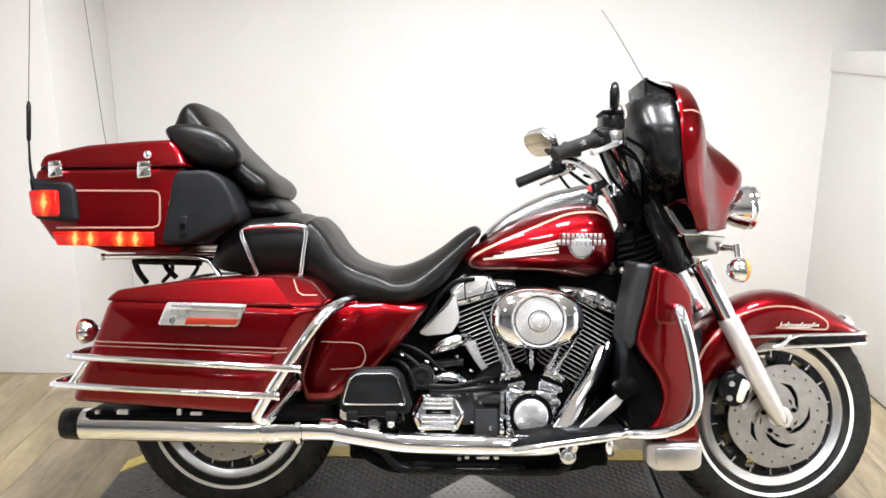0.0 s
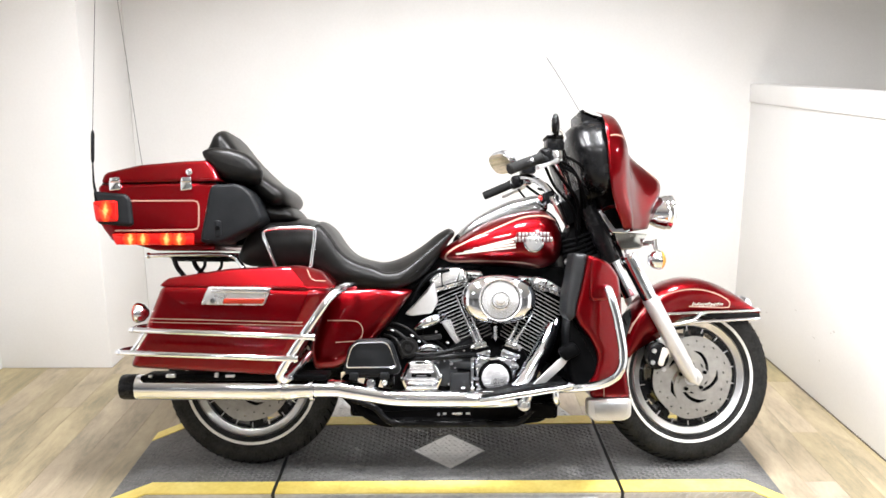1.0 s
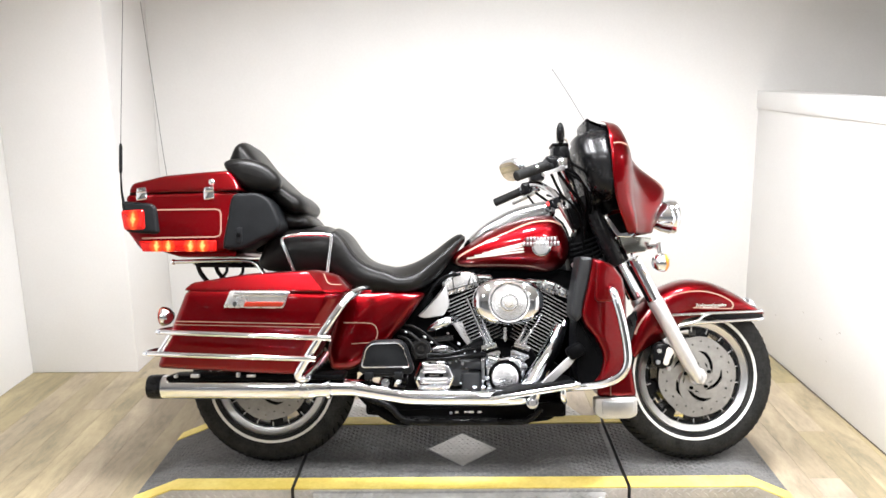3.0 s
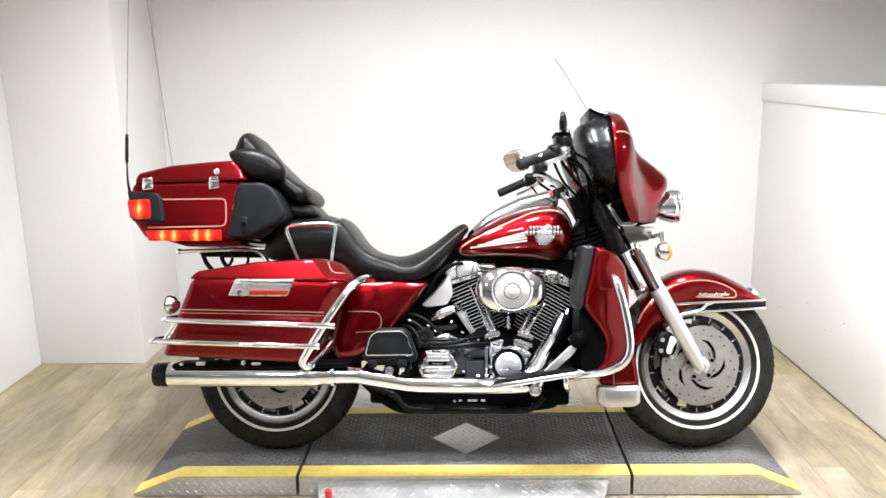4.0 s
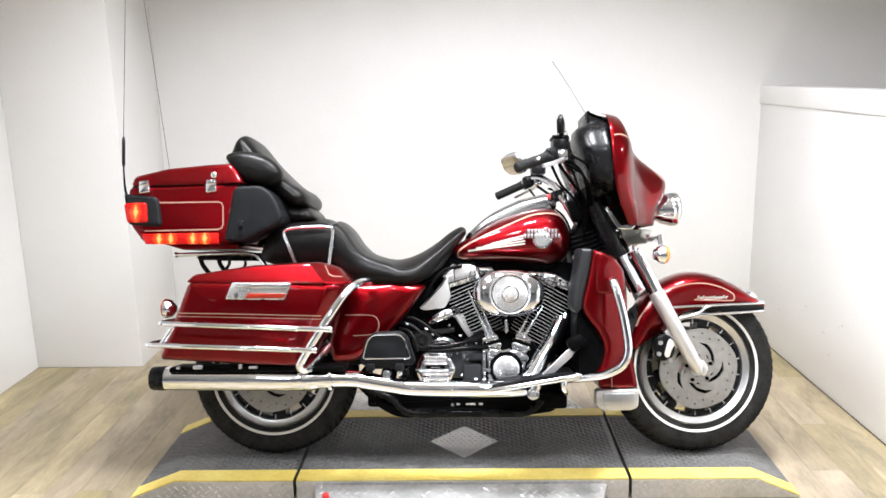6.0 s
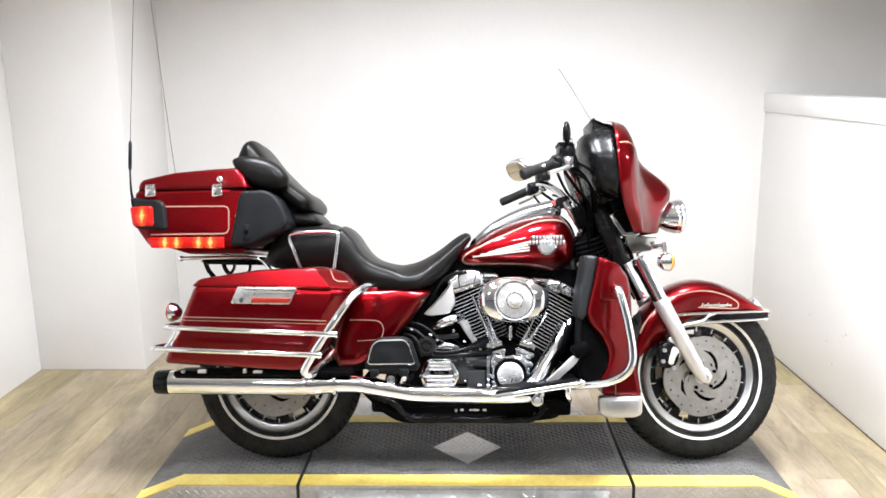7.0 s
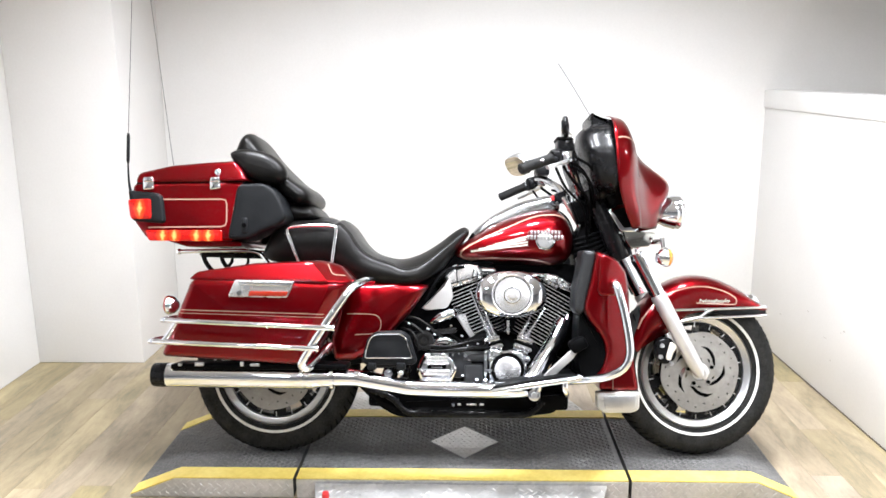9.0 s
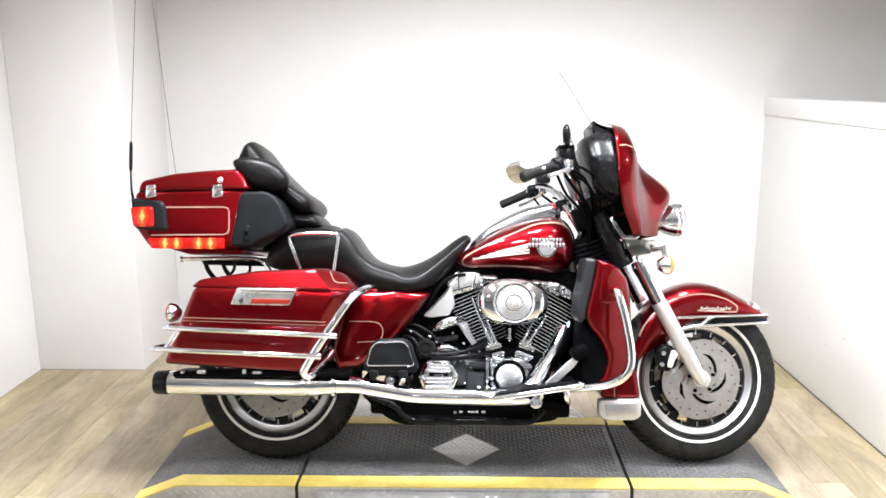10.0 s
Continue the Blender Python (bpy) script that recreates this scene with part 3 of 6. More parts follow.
# wheels
def wheel(name, x, m, label):
    c = (x, 0, AXLE_Z)
    rim = part(name, lathe([(0.183, -0.046), (0.196, -0.050), (0.205, -0.056), (0.211, -0.050), (0.203, -0.035), (0.190, -0.02), (0.188, 0.02), (0.203, 0.035), (0.211, 0.05), (0.205, 0.056), (0.183, 0.046), (0.179, 0.03), (0.179, -0.03)], c, 72, closed=True), ALU, bike, label, m)
    tyre = []
    for y, r in ((-0.046, 0.206), (-0.060, 0.224), (-0.065, 0.250), (-0.063, 0.272), (-0.055, 0.290), (-0.042, 0.302), (-0.024, 0.3105), (0, 0.3145)):
        tyre.append((r, y))
    tyre += [(r, -y) for r, y in reversed(tyre[:-1])]
    part("tyre", lathe(tyre + [(0.20, 0.03), (0.20, -0.03)], c, 96, closed=True), RUBBER, rim, "black tyre with worn tread", m)
    part("whitewall_stripe", lathe([(0.2265, -0.0605), (0.2275, -0.0625), (0.2355, -0.0650), (0.2365, -0.0630)], c, 96, closed=True), WHITEWALL, rim, "white sidewall stripe", m)
    # tread grooves: raised dark bars give the grooves' shade
    tr = bmesh.new()
    for k in range(64):
        for s in SIDES:
            a = 2 * math.pi * (k + 0.25 * s) / 64
            q = Matrix.Translation(c) @ Matrix.Rotation(-a, 4, "Y") @ Matrix.Translation((0.3013, s * 0.038, 0)) @ Matrix.Rotation(s * 0.55, 4, "Z") @ Matrix.Rotation(s * 0.5, 4, "X")
            bmesh.ops.create_cube(tr, size=1, matrix=q @ Matrix.Diagonal((0.0055, 0.034, 0.0052, 1)))
    tagged(part("tread", tr, ENGINE, rim, "", m), "raised dark bars painting the shade of slanting tread grooves", kind="stuff")
    # slotted black centre with machined edges near the rim
    part("wheel_centre", slotted_plate(c), BLACK, rim, "black slotted wheel centre", m)
    edge = box(0.162, 0.181, -0.0405, -0.030, -0.0012, 0.0012)
    first = None
    for k in range(18):
        q = (m or Matrix()) @ Matrix.Translation(c) @ Matrix.Rotation(-2 * math.pi * (k + 0.5) / 18, 4, "Y")
        if first is None:
            first = part("machined_edge", edge, ALU, rim)
            first.matrix_basis = q
        else:
            ob = new("machined_edge", first.data)
            ob.parent, ob.matrix_basis = rim, q
    part("hub", lathe([(0.0, -0.075), (0.028, -0.075), (0.036, -0.068), (0.045, -0.05), (0.06, -0.035), (0.06, 0.035), (0.045, 0.05), (0.036, 0.068), (0.0, 0.075)], c, 32), ALU, rim, "silver hub", m)
    for s in SIDES:
        disc(c, s, rim, m)
    return rim


def slotted_plate(c):
    """A thick ring with nine long windows near its outer edge."""
    bm, n = bmesh.new(), 144
    rings = [0.055, 0.085, 0.110, 0.136, 0.147, 0.169, 0.183]
    grid = {}
    for i, r in enumerate(rings):
        for j in range(n):
            a = 2 * math.pi * j / n - radians(6.5)
            for k, y in enumerate((-0.036, 0.036)):
                grid[i, j, k] = bm.verts.new((c[0] + r * math.cos(a), y, c[2] + r * math.sin(a)))

    def hole(i, j):
        j %= n
        return (i == 4 and 4 <= j % 16 < 13) or (i == 3 and 3 <= j % 16 < 14)
    for i in range(len(rings) - 1):
        for j in range(n):
            h = (j + 1) % n
            if not hole(i, j):
                for k in (0, 1):
                    bm.faces.new((grid[i, j, k], grid[i + 1, j, k], grid[i + 1, h, k], grid[i, h, k]))
                continue
            for g, p, q in ((hole(i, j - 1), (i, j), (i + 1, j)), (hole(i, j + 1), (i, h), (i + 1, h)), (hole(i + 1, j), (i + 1, j), (i + 1, h)), (hole(i - 1, j), (i, j), (i, h))):
                if not g:
                    bm.faces.new((grid[(*p, 0)], grid[(*q, 0)], grid[(*q, 1)], grid[(*p, 1)]))
    for i in (0, len(rings) - 1):
        for j in range(n):
            h = (j + 1) % n
            bm.faces.new((grid[i, j, 0], grid[i, h, 0], grid[i, h, 1], grid[i, j, 1]))
    return bm


def disc(c, s, parent, m):
    """Slotted steel brake disc with a ring of holes."""
    bm = bmesh.new()
    y0, y1 = s * 0.079, s * 0.085
    n, rings = 120, [0.030, 0.050, 0.058, 0.067, 0.076, 0.0845, 0.0945, 0.108, 0.114, 0.119, 0.127, 0.1325, 0.146]
    grid, last = {}, len(rings) - 1
    for i, r in enumerate(rings):
        for j in range(n):
            a = 2 * math.pi * j / n + 1.25 * (min(max(r, 0.050), 0.098) - 0.050) / 0.048
            rr = r * (1 + 0.014 * math.sin(6 * a)) if i == last else r
            for k, y in enumerate((y0, y1)):
                grid[i, j, k] = bm.verts.new((c[0] + rr * math.cos(a), y, c[2] + rr * math.sin(a)))

    def hole(i, j):
        if i in (2, 3, 4, 5):
            return j % 24 < 7
        if i == 1:
            return j % 24 in (12, 13, 14, 15)
        return (i == 10 and j % 10 == 3) or (i == 8 and j % 10 == 8)
    for i in range(last):
        for j in range(n):
            h = (j + 1) % n
            if hole(i, j):
                for (a, b), (g, f) in ((((i, j), (i + 1, j)), (i, j - 1)), (((i, h), (i + 1, h)), (i, j + 1))):
                    if not hole(g, f):
                        bm.faces.new((grid[(*a, 0)], grid[(*b, 0)], grid[(*b, 1)], grid[(*a, 1)]))
                for a, b, g in (((i + 1, j), (i + 1, h), i + 1), ((i, h), (i, j), i - 1)):
                    if hole(g, j):
                        continue
                    bm.faces.new((grid[(*a, 0)], grid[(*b, 0)], grid[(*b, 1)], grid[(*a, 1)]))
                continue
            for k in (0, 1):
                bm.faces.new((grid[i, j, k], grid[i + 1, j, k], grid[i + 1, h, k], grid[i, h, k]))
    for i in (0, last):
        for j in range(n):
            h = (j + 1) % n
            bm.faces.new((grid[i, j, 0], grid[i, h, 0], grid[i, h, 1], grid[i, j, 1]))
    part("brake_disc", bm, DISC, parent, "drilled and slotted steel brake disc", m)
    for k in range(5):
        a = 2 * math.pi * (k + 0.3) / 5
        p = Vector((c[0] + 0.047 * math.cos(a), s * 0.084, c[2] + 0.047 * math.sin(a)))
        part("disc_bolt", cylinder(p, p + Vector((0, s * 0.008, 0)), 0.0068, seg=8), ENGINE, parent, "", m)


DISC = varied(material("brake_disc_steel", (0.6, 0.58, 0.55), 0.3, 0.9), (0.29, 0.28, 0.268), (0.43, 0.42, 0.40), 14, (0.30, 0.44))
wheel("front_wheel", XF, TURNED @ Matrix.Translation((XF, 0, 0)) @ Matrix.Rotation(radians(3.5), 4, "Z") @ Matrix.Translation((-XF, 0, 0)), "cast front wheel with whitewall tyre")
wheel("rear_wheel", XR, None, "cast rear wheel with whitewall tyre")

# frame, swing arm, stand
fr = bmesh.new()
for s in SIDES:
    tube([(-0.30, s * 0.12, 0.30), (-0.16, s * 0.13, 0.182), (0.0, s * 0.13, 0.174), (0.36, s * 0.12, 0.178), (0.45, s * 0.10, 0.24), (0.56, s * 0.05, 0.60), (0.61, s * 0.03, 0.80)], 0.019, 10, bm=fr)
    tube([(0.60, s * 0.03, 0.84), (0.30, s * 0.05, 0.76), (0.0, s * 0.10, 0.66), (-0.20, s * 0.13, 0.58), (-0.75, s * 0.14, 0.60)], 0.017, 10, bm=fr)
    tube([(-0.12, s * 0.12, 0.40), (-0.35, s * 0.125, 0.36), (XR - 0.02, s * 0.125, 0.32)], 0.026, 10, bm=fr)
    tube([(-0.20, s * 0.12, 0.60), (-0.16, s * 0.12, 0.40), (-0.20, s * 0.12, 0.24)], 0.024, 10, bm=fr)
part("frame", fr, ENGINE, bike, "black tubular steel frame")
part("steering_head", cylinder((0.655, 0, 0.72), (0.575, 0, 0.90), 0.038), BLACK, bike)
part("rear_fender", puff(spline([(XR - 0.36, 0.50), (XR - 0.30, 0.60), (XR - 0.15, 0.69), (XR, 0.71), (XR + 0.2, 0.70), (XR + 0.30, 0.60), (XR + 0.33, 0.42), (XR + 0.15, 0.50), (XR - 0.15, 0.50)], 4, True), 0.115, [(XR - 0.2, 0.55), (XR + 0.2, 0.58)], p=4), BLACK, bike)
part("side_stand", tube([(-0.34, 0.13, 0.22), (-0.42, 0.17, 0.12), (-0.47, 0.215, 0.065), (-0.48, 0.235, 0.063), (-0.495, 0.25, 0.066)], [0.012, 0.011, 0.011, 0.012, 0.009], 10), BLACK, bike, "black side stand holding the lean")

# saddlebags
BAG = [(-0.813, 0.661), (-0.285, 0.646), (-0.420, 0.374), (-0.48, 0.369), (-0.930, 0.396)]
LID = [(-0.824, 0.658), (-0.800, 0.683), (-0.607, 0.712), (-0.384, 0.722), (-0.322, 0.704), (-0.278, 0.658), (-0.288, 0.644), (-0.80, 0.655)]


def saddlebag(s):
    bm = block(BAG, 0.022, s * 0.42, s * 0.20, 0.022, 4)
    bmesh.ops.bisect_plane(bm, geom=bm.verts[:] + bm.edges[:] + bm.faces[:], plane_co=(-0.345, 0, 0.646), plane_no=(0.917, 0, -0.399))
    for v in bm.verts:
        if abs(v.co.y) > 0.3:
            v.co.y -= s * 0.9 * max(0, (v.co.x + 0.345) * 0.917 - (v.co.z - 0.646) * 0.399)
        v.co.y -= s * max(0, 0.60 - v.co.z) * 0.16 * (1 if abs(v.co.y) > 0.3 else 0)
        if abs(v.co.y) > 0.3:
            v.co.y -= s * max(0, -0.80 - v.co.x) * 0.04
    bmesh.ops.triangulate(bm, faces=bm.faces)
    surface = bm.copy()
    bag = part("saddlebag", bm, RED, bike, "dark red hard saddlebag with chrome rails")
    lid = block(LID, 0.012, s * 0.425, s * 0.20, 0.012, 8)
    bmesh.ops.bisect_plane(lid, geom=lid.verts[:] + lid.edges[:] + lid.faces[:], plane_co=(-0.412, 0, 0.714), plane_no=(0.733, 0, 0.680))
    for v in lid.verts:
        if abs(v.co.y) > 0.3:
            v.co.y -= s * 0.8 * max(0, v.co.x + 0.412 - (0.714 - v.co.z) * 0.93)
        if abs(v.co.y) > 0.3:
            v.co.y -= s * (v.co.z - 0.644) * 0.60
    bmesh.ops.triangulate(lid, faces=lid.faces)
    lidsurf = lid.copy()
    part("lid", lid, RED, bag, "", None, 14)
    for dz in (0.0, 0.011):
        part("pinstripe", ribbon([(-0.862, 0.556 - dz), (-0.62, 0.549 - dz), (-0.372, 0.541 - dz)], 0.0018 if dz else 0.0029, surface, s, smooth=False), GOLD, bag)
    part("pinstripe", ribbon([(-0.364, 0.708), (-0.354, 0.690), (-0.347, 0.678), (-0.335, 0.671), (-0.303, 0.669)], 0.0024, lidsurf, s, smooth=False), GOLD, bag)
    # latch plate with its reflector
    plate = slab(fillet([(-0.661, 0.656), (-0.462, 0.652), (-0.488, 0.596), (-0.684, 0.600)], 0.006), s * 0.418, s * 0.431, 0.003, 2)
    pl = part("latch_plate", plate, LATCH, bag, "bright latch cover")
    part("latch_handle", slab(fillet([(-0.648, 0.651), (-0.468, 0.647), (-0.473, 0.634), (-0.653, 0.638)], 0.004), s * 0.430, s * 0.437, 0.003, 2), CHROME, bag)
    part("reflector", slab(fillet([(-0.610, 0.619), (-0.480, 0.617), (-0.489, 0.601), (-0.616, 0.602)], 0.004), s * 0.430, s * 0.436, 0.002, 2), REFLECT, bag, "orange-red reflector")
    part("key_lock", cylinder((-0.645, s * 0.43, 0.612), (-0.645, s * 0.437, 0.612), 0.008, seg=14), CHROME, bag)
    # rails round the bag
    for i, (xa, za, xb, zb) in enumerate(((-0.886, 0.523, -0.333, 0.498), (-0.928, 0.453, -0.385, 0.431))):
        yy = s * 0.452
        rail = part("bag_rail", cylinder((xa, yy, za), (xb, yy, zb), 0.0088, seg=14, edge=0.004), CHROME, bag, "chrome bag rail")
        part("end_cap", lathe([(0, -0.006), (0.009, -0.004), (0.011, 0.002), (0.0095, 0.008), (0, 0.009)], (xb + 0.002, yy, zb), 14, "x"), CHROME, bag)
        part("rear_turn", tube([(xa, yy, za), (xa - 0.012, s * 0.44, za), (xa - 0.01, s * 0.40, za + 0.002), (xa + 0.01, s * 0.34, za + 0.004)], 0.0085, 12), CHROME, bag)
    part("rail_upright", tube([(-0.852, s * 0.446, 0.514), (-0.874, s * 0.444, 0.480), (-0.893, s * 0.446, 0.453)], 0.009, 12), CHROME, bag)
    # rear guard hoop
    part("bag_guard", tube([(-0.225, s * 0.26, 0.652), (-0.245, s * 0.36, 0.648), (-0.285, s * 0.42, 0.615), (-0.36, s * 0.44, 0.505), (-0.428, s * 0.43, 0.398), (-0.437, s * 0.42, 0.372), (-0.422, s * 0.40, 0.362), (-0.400, s * 0.35, 0.385), (-0.372, s * 0.26, 0.425)], 0.0140, 16), CHROME, bag, "chrome saddlebag guard")
    # lamp at the rear of the bag
    lamp = part("rear_turn_signal", lathe([(0, 0.034), (0.013, 0.031), (0.028, 0.018), (0.034, 0.003), (0.0345, -0.006), (0, -0.006)], (-0.932, s * 0.285, 0.566), 24, "x"), CHROME, bike, "chrome rear turn signal")
    part("lens", lathe([(0.032, -0.005), (0.030, -0.012), (0.02, -0.018), (0, -0.02)], (-0.932, s * 0.285, 0.566), 24, "x"), REFLECT, lamp, "red lens body")
    return bag


for s in SIDES:
    saddlebag(s)

# mufflers and exhaust
def muffler(s):
    y = s * 0.315
    body = part("muffler", tube([(-0.930, y, 0.325), (-0.90, y, 0.325), (-0.60, y, 0.321), (-0.44, y, 0.318), (-0.40, y, 0.319), (-0.34, y, 0.320)], [0.0405, 0.0405, 0.0405, 0.039, 0.034, 0.031], 28, 4), CHROME, bike, "long chrome muffler with black end cap")
    part("end_cap", lathe([(0.028, 0.03), (0.034, 0.0), (0.038, -0.002), (0.041, 0.006), (0.0418, 0.036), (0.0415, 0.048), (0.034, 0.048)], (-0.972, y, 0.326), 30, "x", closed=True), BLACK, body, "black slotted muffler tip")
    part("bore", lathe([(0, 0.035), (0.034, 0.035), (0.034, 0.040), (0, 0.040)], (-0.972, y, 0.326), 24, "x"), ENGINE, body)
    for x in (-0.455, -0.352):
        part("clamp", lathe([(0.036, -0.008), (0.044, -0.006), (0.044, 0.006), (0.036, 0.008)], (x, y, 0.322), 28, "x", closed=True), CHROME, body)
    for k, x in enumerate((-0.872, -0.815, -0.66, -0.625)):
        part("hanger_clip", box(x, x + (0.030 if k % 2 else 0.012), s * 0.352, s * 0.366, 0.362, 0.371 + 0.003 * (k % 3), 0.002), ALU, body)
    # added black slab keeps the gap under the bag dark
    part("under_bag_shade", box(-0.90, -0.30, s * 0.24, s * 0.36, 0.350, 0.368, 0.005), ENGINE, body)


for s in SIDES:
    muffler(s)
part("exhaust_pipe", tube([(-0.375, -0.315, 0.320), (-0.33, -0.315, 0.320), (-0.22, -0.312, 0.313), (-0.13, -0.30, 0.290), (-0.06, -0.295, 0.278), (0.10, -0.29, 0.273), (0.28, -0.27, 0.272), (0.325, -0.24, 0.285), (0.378, -0.20, 0.365), (0.425, -0.165, 0.435), (0.458, -0.12, 0.50)], [0.0310, 0.0300, 0.026, 0.024, 0.024, 0.024, 0.027, 0.031, 0.033, 0.032, 0.028], 20), CHROME, bike, "chrome front exhaust pipe")
part("rear_header_pipe", tube([(0.33, -0.20, 0.262), (0.372, -0.185, 0.300), (0.418, -0.170, 0.380), (0.455, -0.15, 0.455), (0.480, -0.11, 0.52)], 0.0125, 14), CHROME, bike, "slim chrome pipe beside the exhaust")
part("heat_shield", tube([(-0.26, -0.322, 0.316), (-0.14, -0.31, 0.294), (-0.06, -0.304, 0.283), (0.15, -0.30, 0.279), (0.26, -0.285, 0.277)], [0.027, 0.0265, 0.0265, 0.026, 0.024], 20), CHROME, bike)

# tour box with lid, lamps and trim
TOUR = [(-1.075, 0.9945), (-0.675, 1.000), (-0.713, 0.790), (-1.022, 0.797), (-1.072, 0.866)]
TLID = [(-1.066, 0.9965), (-1.056, 1.034), (-0.941, 1.061), (-0.80, 1.073), (-0.713, 1.077), (-0.690, 1.050), (-0.666, 1.002)]
tb = block(TOUR, 0.02, -0.275, 0.275, 0.014, 6)
bmesh.ops.triangulate(tb, faces=tb.faces)
tsurf = tb.copy()
tour = part("tour_box", tb, RED, bike, "dark red top box with chrome latches")
tl = block(TLID, 0.016, -0.278, 0.278, 0.014, 6)
for v in tl.verts:
    v.co.y -= math.copysign(0.28, v.co.y) * max(0, v.co.z - 1.0)
part("lid", tl, RED, tour)
part("lid_gasket", block([(-1.066, 1.000), (-0.676, 1.004), (-0.676, 0.990), (-1.066, 0.984)], 0.003, -0.262, 0.262, 0.004, 4), BLACK, tour)
part("lid_edge_trim", block([(-0.735, 1.0115), (-0.668, 1.012), (-0.664, 1.003), (-0.735, 1.003)], 0.003, -0.281, 0.281, 0.003, 2), RED, tour)
part("box_floor_tray", block([(-0.98, 0.797), (-0.70, 0.795), (-0.70, 0.772), (-0.90, 0.772)], 0.01, -0.22, 0.22, 0.009), RED, tour)
for s in SIDES:
    part("pinstripe", ribbon([(-0.964, 0.938), (-0.755, 0.938), (-0.741, 0.934), (-0.736, 0.921), (-0.736, 0.860), (-0.741, 0.846), (-0.755, 0.841), (-1.015, 0.839)], 0.0048, tsurf, s, smooth=False), GOLD, tour)
    part("corner_pinstripe", ribbon([(-0.712, 0.90), (-0.70, 0.945), (-0.690, 0.985)], 0.004, tsurf, s), GOLD, tour)
    lb = slab(fillet([(-1.090, 0.972), (-0.977, 0.960), (-0.962, 0.945), (-0.952, 0.860), (-0.964, 0.852), (-1.072, 0.862)], 0.010), s * 0.290, s * 0.19, 0.012, 4)
    for v in lb.verts:
        v.co.y -= s * max(0, -1.03 - v.co.x) * 0.15
    lh = part("lamp_housing", lb, PLASTIC, tour, "grey-black lamp housing")
    ln = slab(fillet([(-1.089, 0.938), (-1.002, 0.940), (-0.998, 0.868), (-1.077, 0.868)], 0.012), s * 0.297, s * 0.20, 0.012, 4)
    for v in ln.verts:
        v.co.y -= s * max(0, -1.03 - v.co.x) * 0.15
    part("lens", ln, TAIL_LENS, tour, "lit red tail lamp lens")
    sl = slab(fillet([(-1.026, 0.829), (-0.752, 0.829), (-0.752, 0.790), (-1.012, 0.792)], 0.006), s * 0.283, s * 0.25, 0.006, 3)
    st = part("side_lamp_strip", sl, SIDE_LENS, tour, "lit red side lamp strip")
    for x in (-1.013, -0.776):
        lt = part("latch", slab(fillet([(x - 0.019, 1.008), (x + 0.019, 1.010), (x + 0.021, 0.974), (x - 0.018, 0.969)], 0.006), s * 0.272, s * 0.290, 0.006, 4), CHROME, tour, "bright latch")
        part("latch_lever", slab(fillet([(x - 0.014, 1.014), (x + 0.02, 1.016), (x + 0.02, 0.998), (x - 0.014, 0.997)], 0.004), s * 0.288, s * 0.298, 0.005, 3), CHROME, tour)
    part("latch_knob", ball((-0.766, s * 0.284, 1.032), 0.012, squash=(1, 0.6, 1)), CHROME, tour)
    # speaker pods
    pod = spline([(-0.695, 0.982), (-0.650, 0.992), (-0.600, 0.990), (-0.560, 0.960), (-0.532, 0.905), (-0.527, 0.872), (-0.552, 0.846), (-0.600, 0.826), (-0.66, 0.798), (-0.716, 0.797), (-0.728, 0.815), (-0.712, 0.90)], 5, True)
    pd = part("speaker_pod", slab(pod, s * 0.288, s * 0.12, 0.013, 5), PLASTIC, bike, "grey-black speaker and armrest pod")
    part("headset_socket", slab(fillet([(-0.680, 0.872), (-0.658, 0.872), (-0.658, 0.818), (-0.680, 0.818)], 0.009), s * 0.285, s * 0.294, 0.003), PLASTIC, pd)
    part("socket_plug", cylinder((-0.669, s * 0.29, 0.845), (-0.669, s * 0.297, 0.845), 0.008, seg=12), ENGINE, pd)
    # antennas
    tilt = [(-1.082, 0.955), (-1.092, 1.00), (-1.096, 1.07), (-1.096, 1.18), (-1.092, 1.45), (-1.086, 1.85)] if s < 0 else [(-1.082, 0.955), (-1.10, 1.04), (-1.116, 1.09), (-1.132, 1.17), (-1.175, 1.46), (-1.235, 1.86)]
    an = part("antenna", tube([(x, s * 0.262, z) for x, z in tilt[:3]], [0.006, 0.004, 0.0025], 10), BLACK, bike, "thin whip antenna")
    if s < 0:
        part("loading_coil", tube([(-1.096, s * 0.262, 1.068), (-1.096, s * 0.262, 1.078), (-1.096, s * 0.262, 1.165), (-1.096, s * 0.262, 1.176)], [0.003, 0.006, 0.006, 0.003], 12, 1), BLACK, an)
    part("whip", tube([(x, s * 0.262, z) for x, z in tilt[2:]], [0.0012, 0.0011, 0.0010, 0.0008], 6, 4), BLACK, an)

# luggage rack under the box
for s in SIDES:
    rk = tube([(-0.96, s * 0.12, 0.757), (-0.80, s * 0.13, 0.760), (-0.68, s * 0.13, 0.757), (-0.64, s * 0.13, 0.735), (-0.61, s * 0.14, 0.69)], 0.008, 10)
    ball((-0.96, s * 0.12, 0.757), 0.011, rk)
    part("rack_rail", rk, CHROME, bike, "chrome luggage rack rail")
    sr = tube([(-0.875, s * 0.11, 0.750), (-0.862, s * 0.11, 0.715), (-0.835, s * 0.12, 0.685)], 0.009, 8)
    tube([(-0.77, s * 0.11, 0.75), (-0.765, s * 0.11, 0.72), (-0.79, s * 0.12, 0.685)], 0.006, 8, bm=sr)
    tube([(-0.875, s * 0.11, 0.745), (-0.68, s * 0.11, 0.742)], 0.009, 8, 1, bm=sr)
    part("rack_support", sr, BLACK, bike, "black rack support")

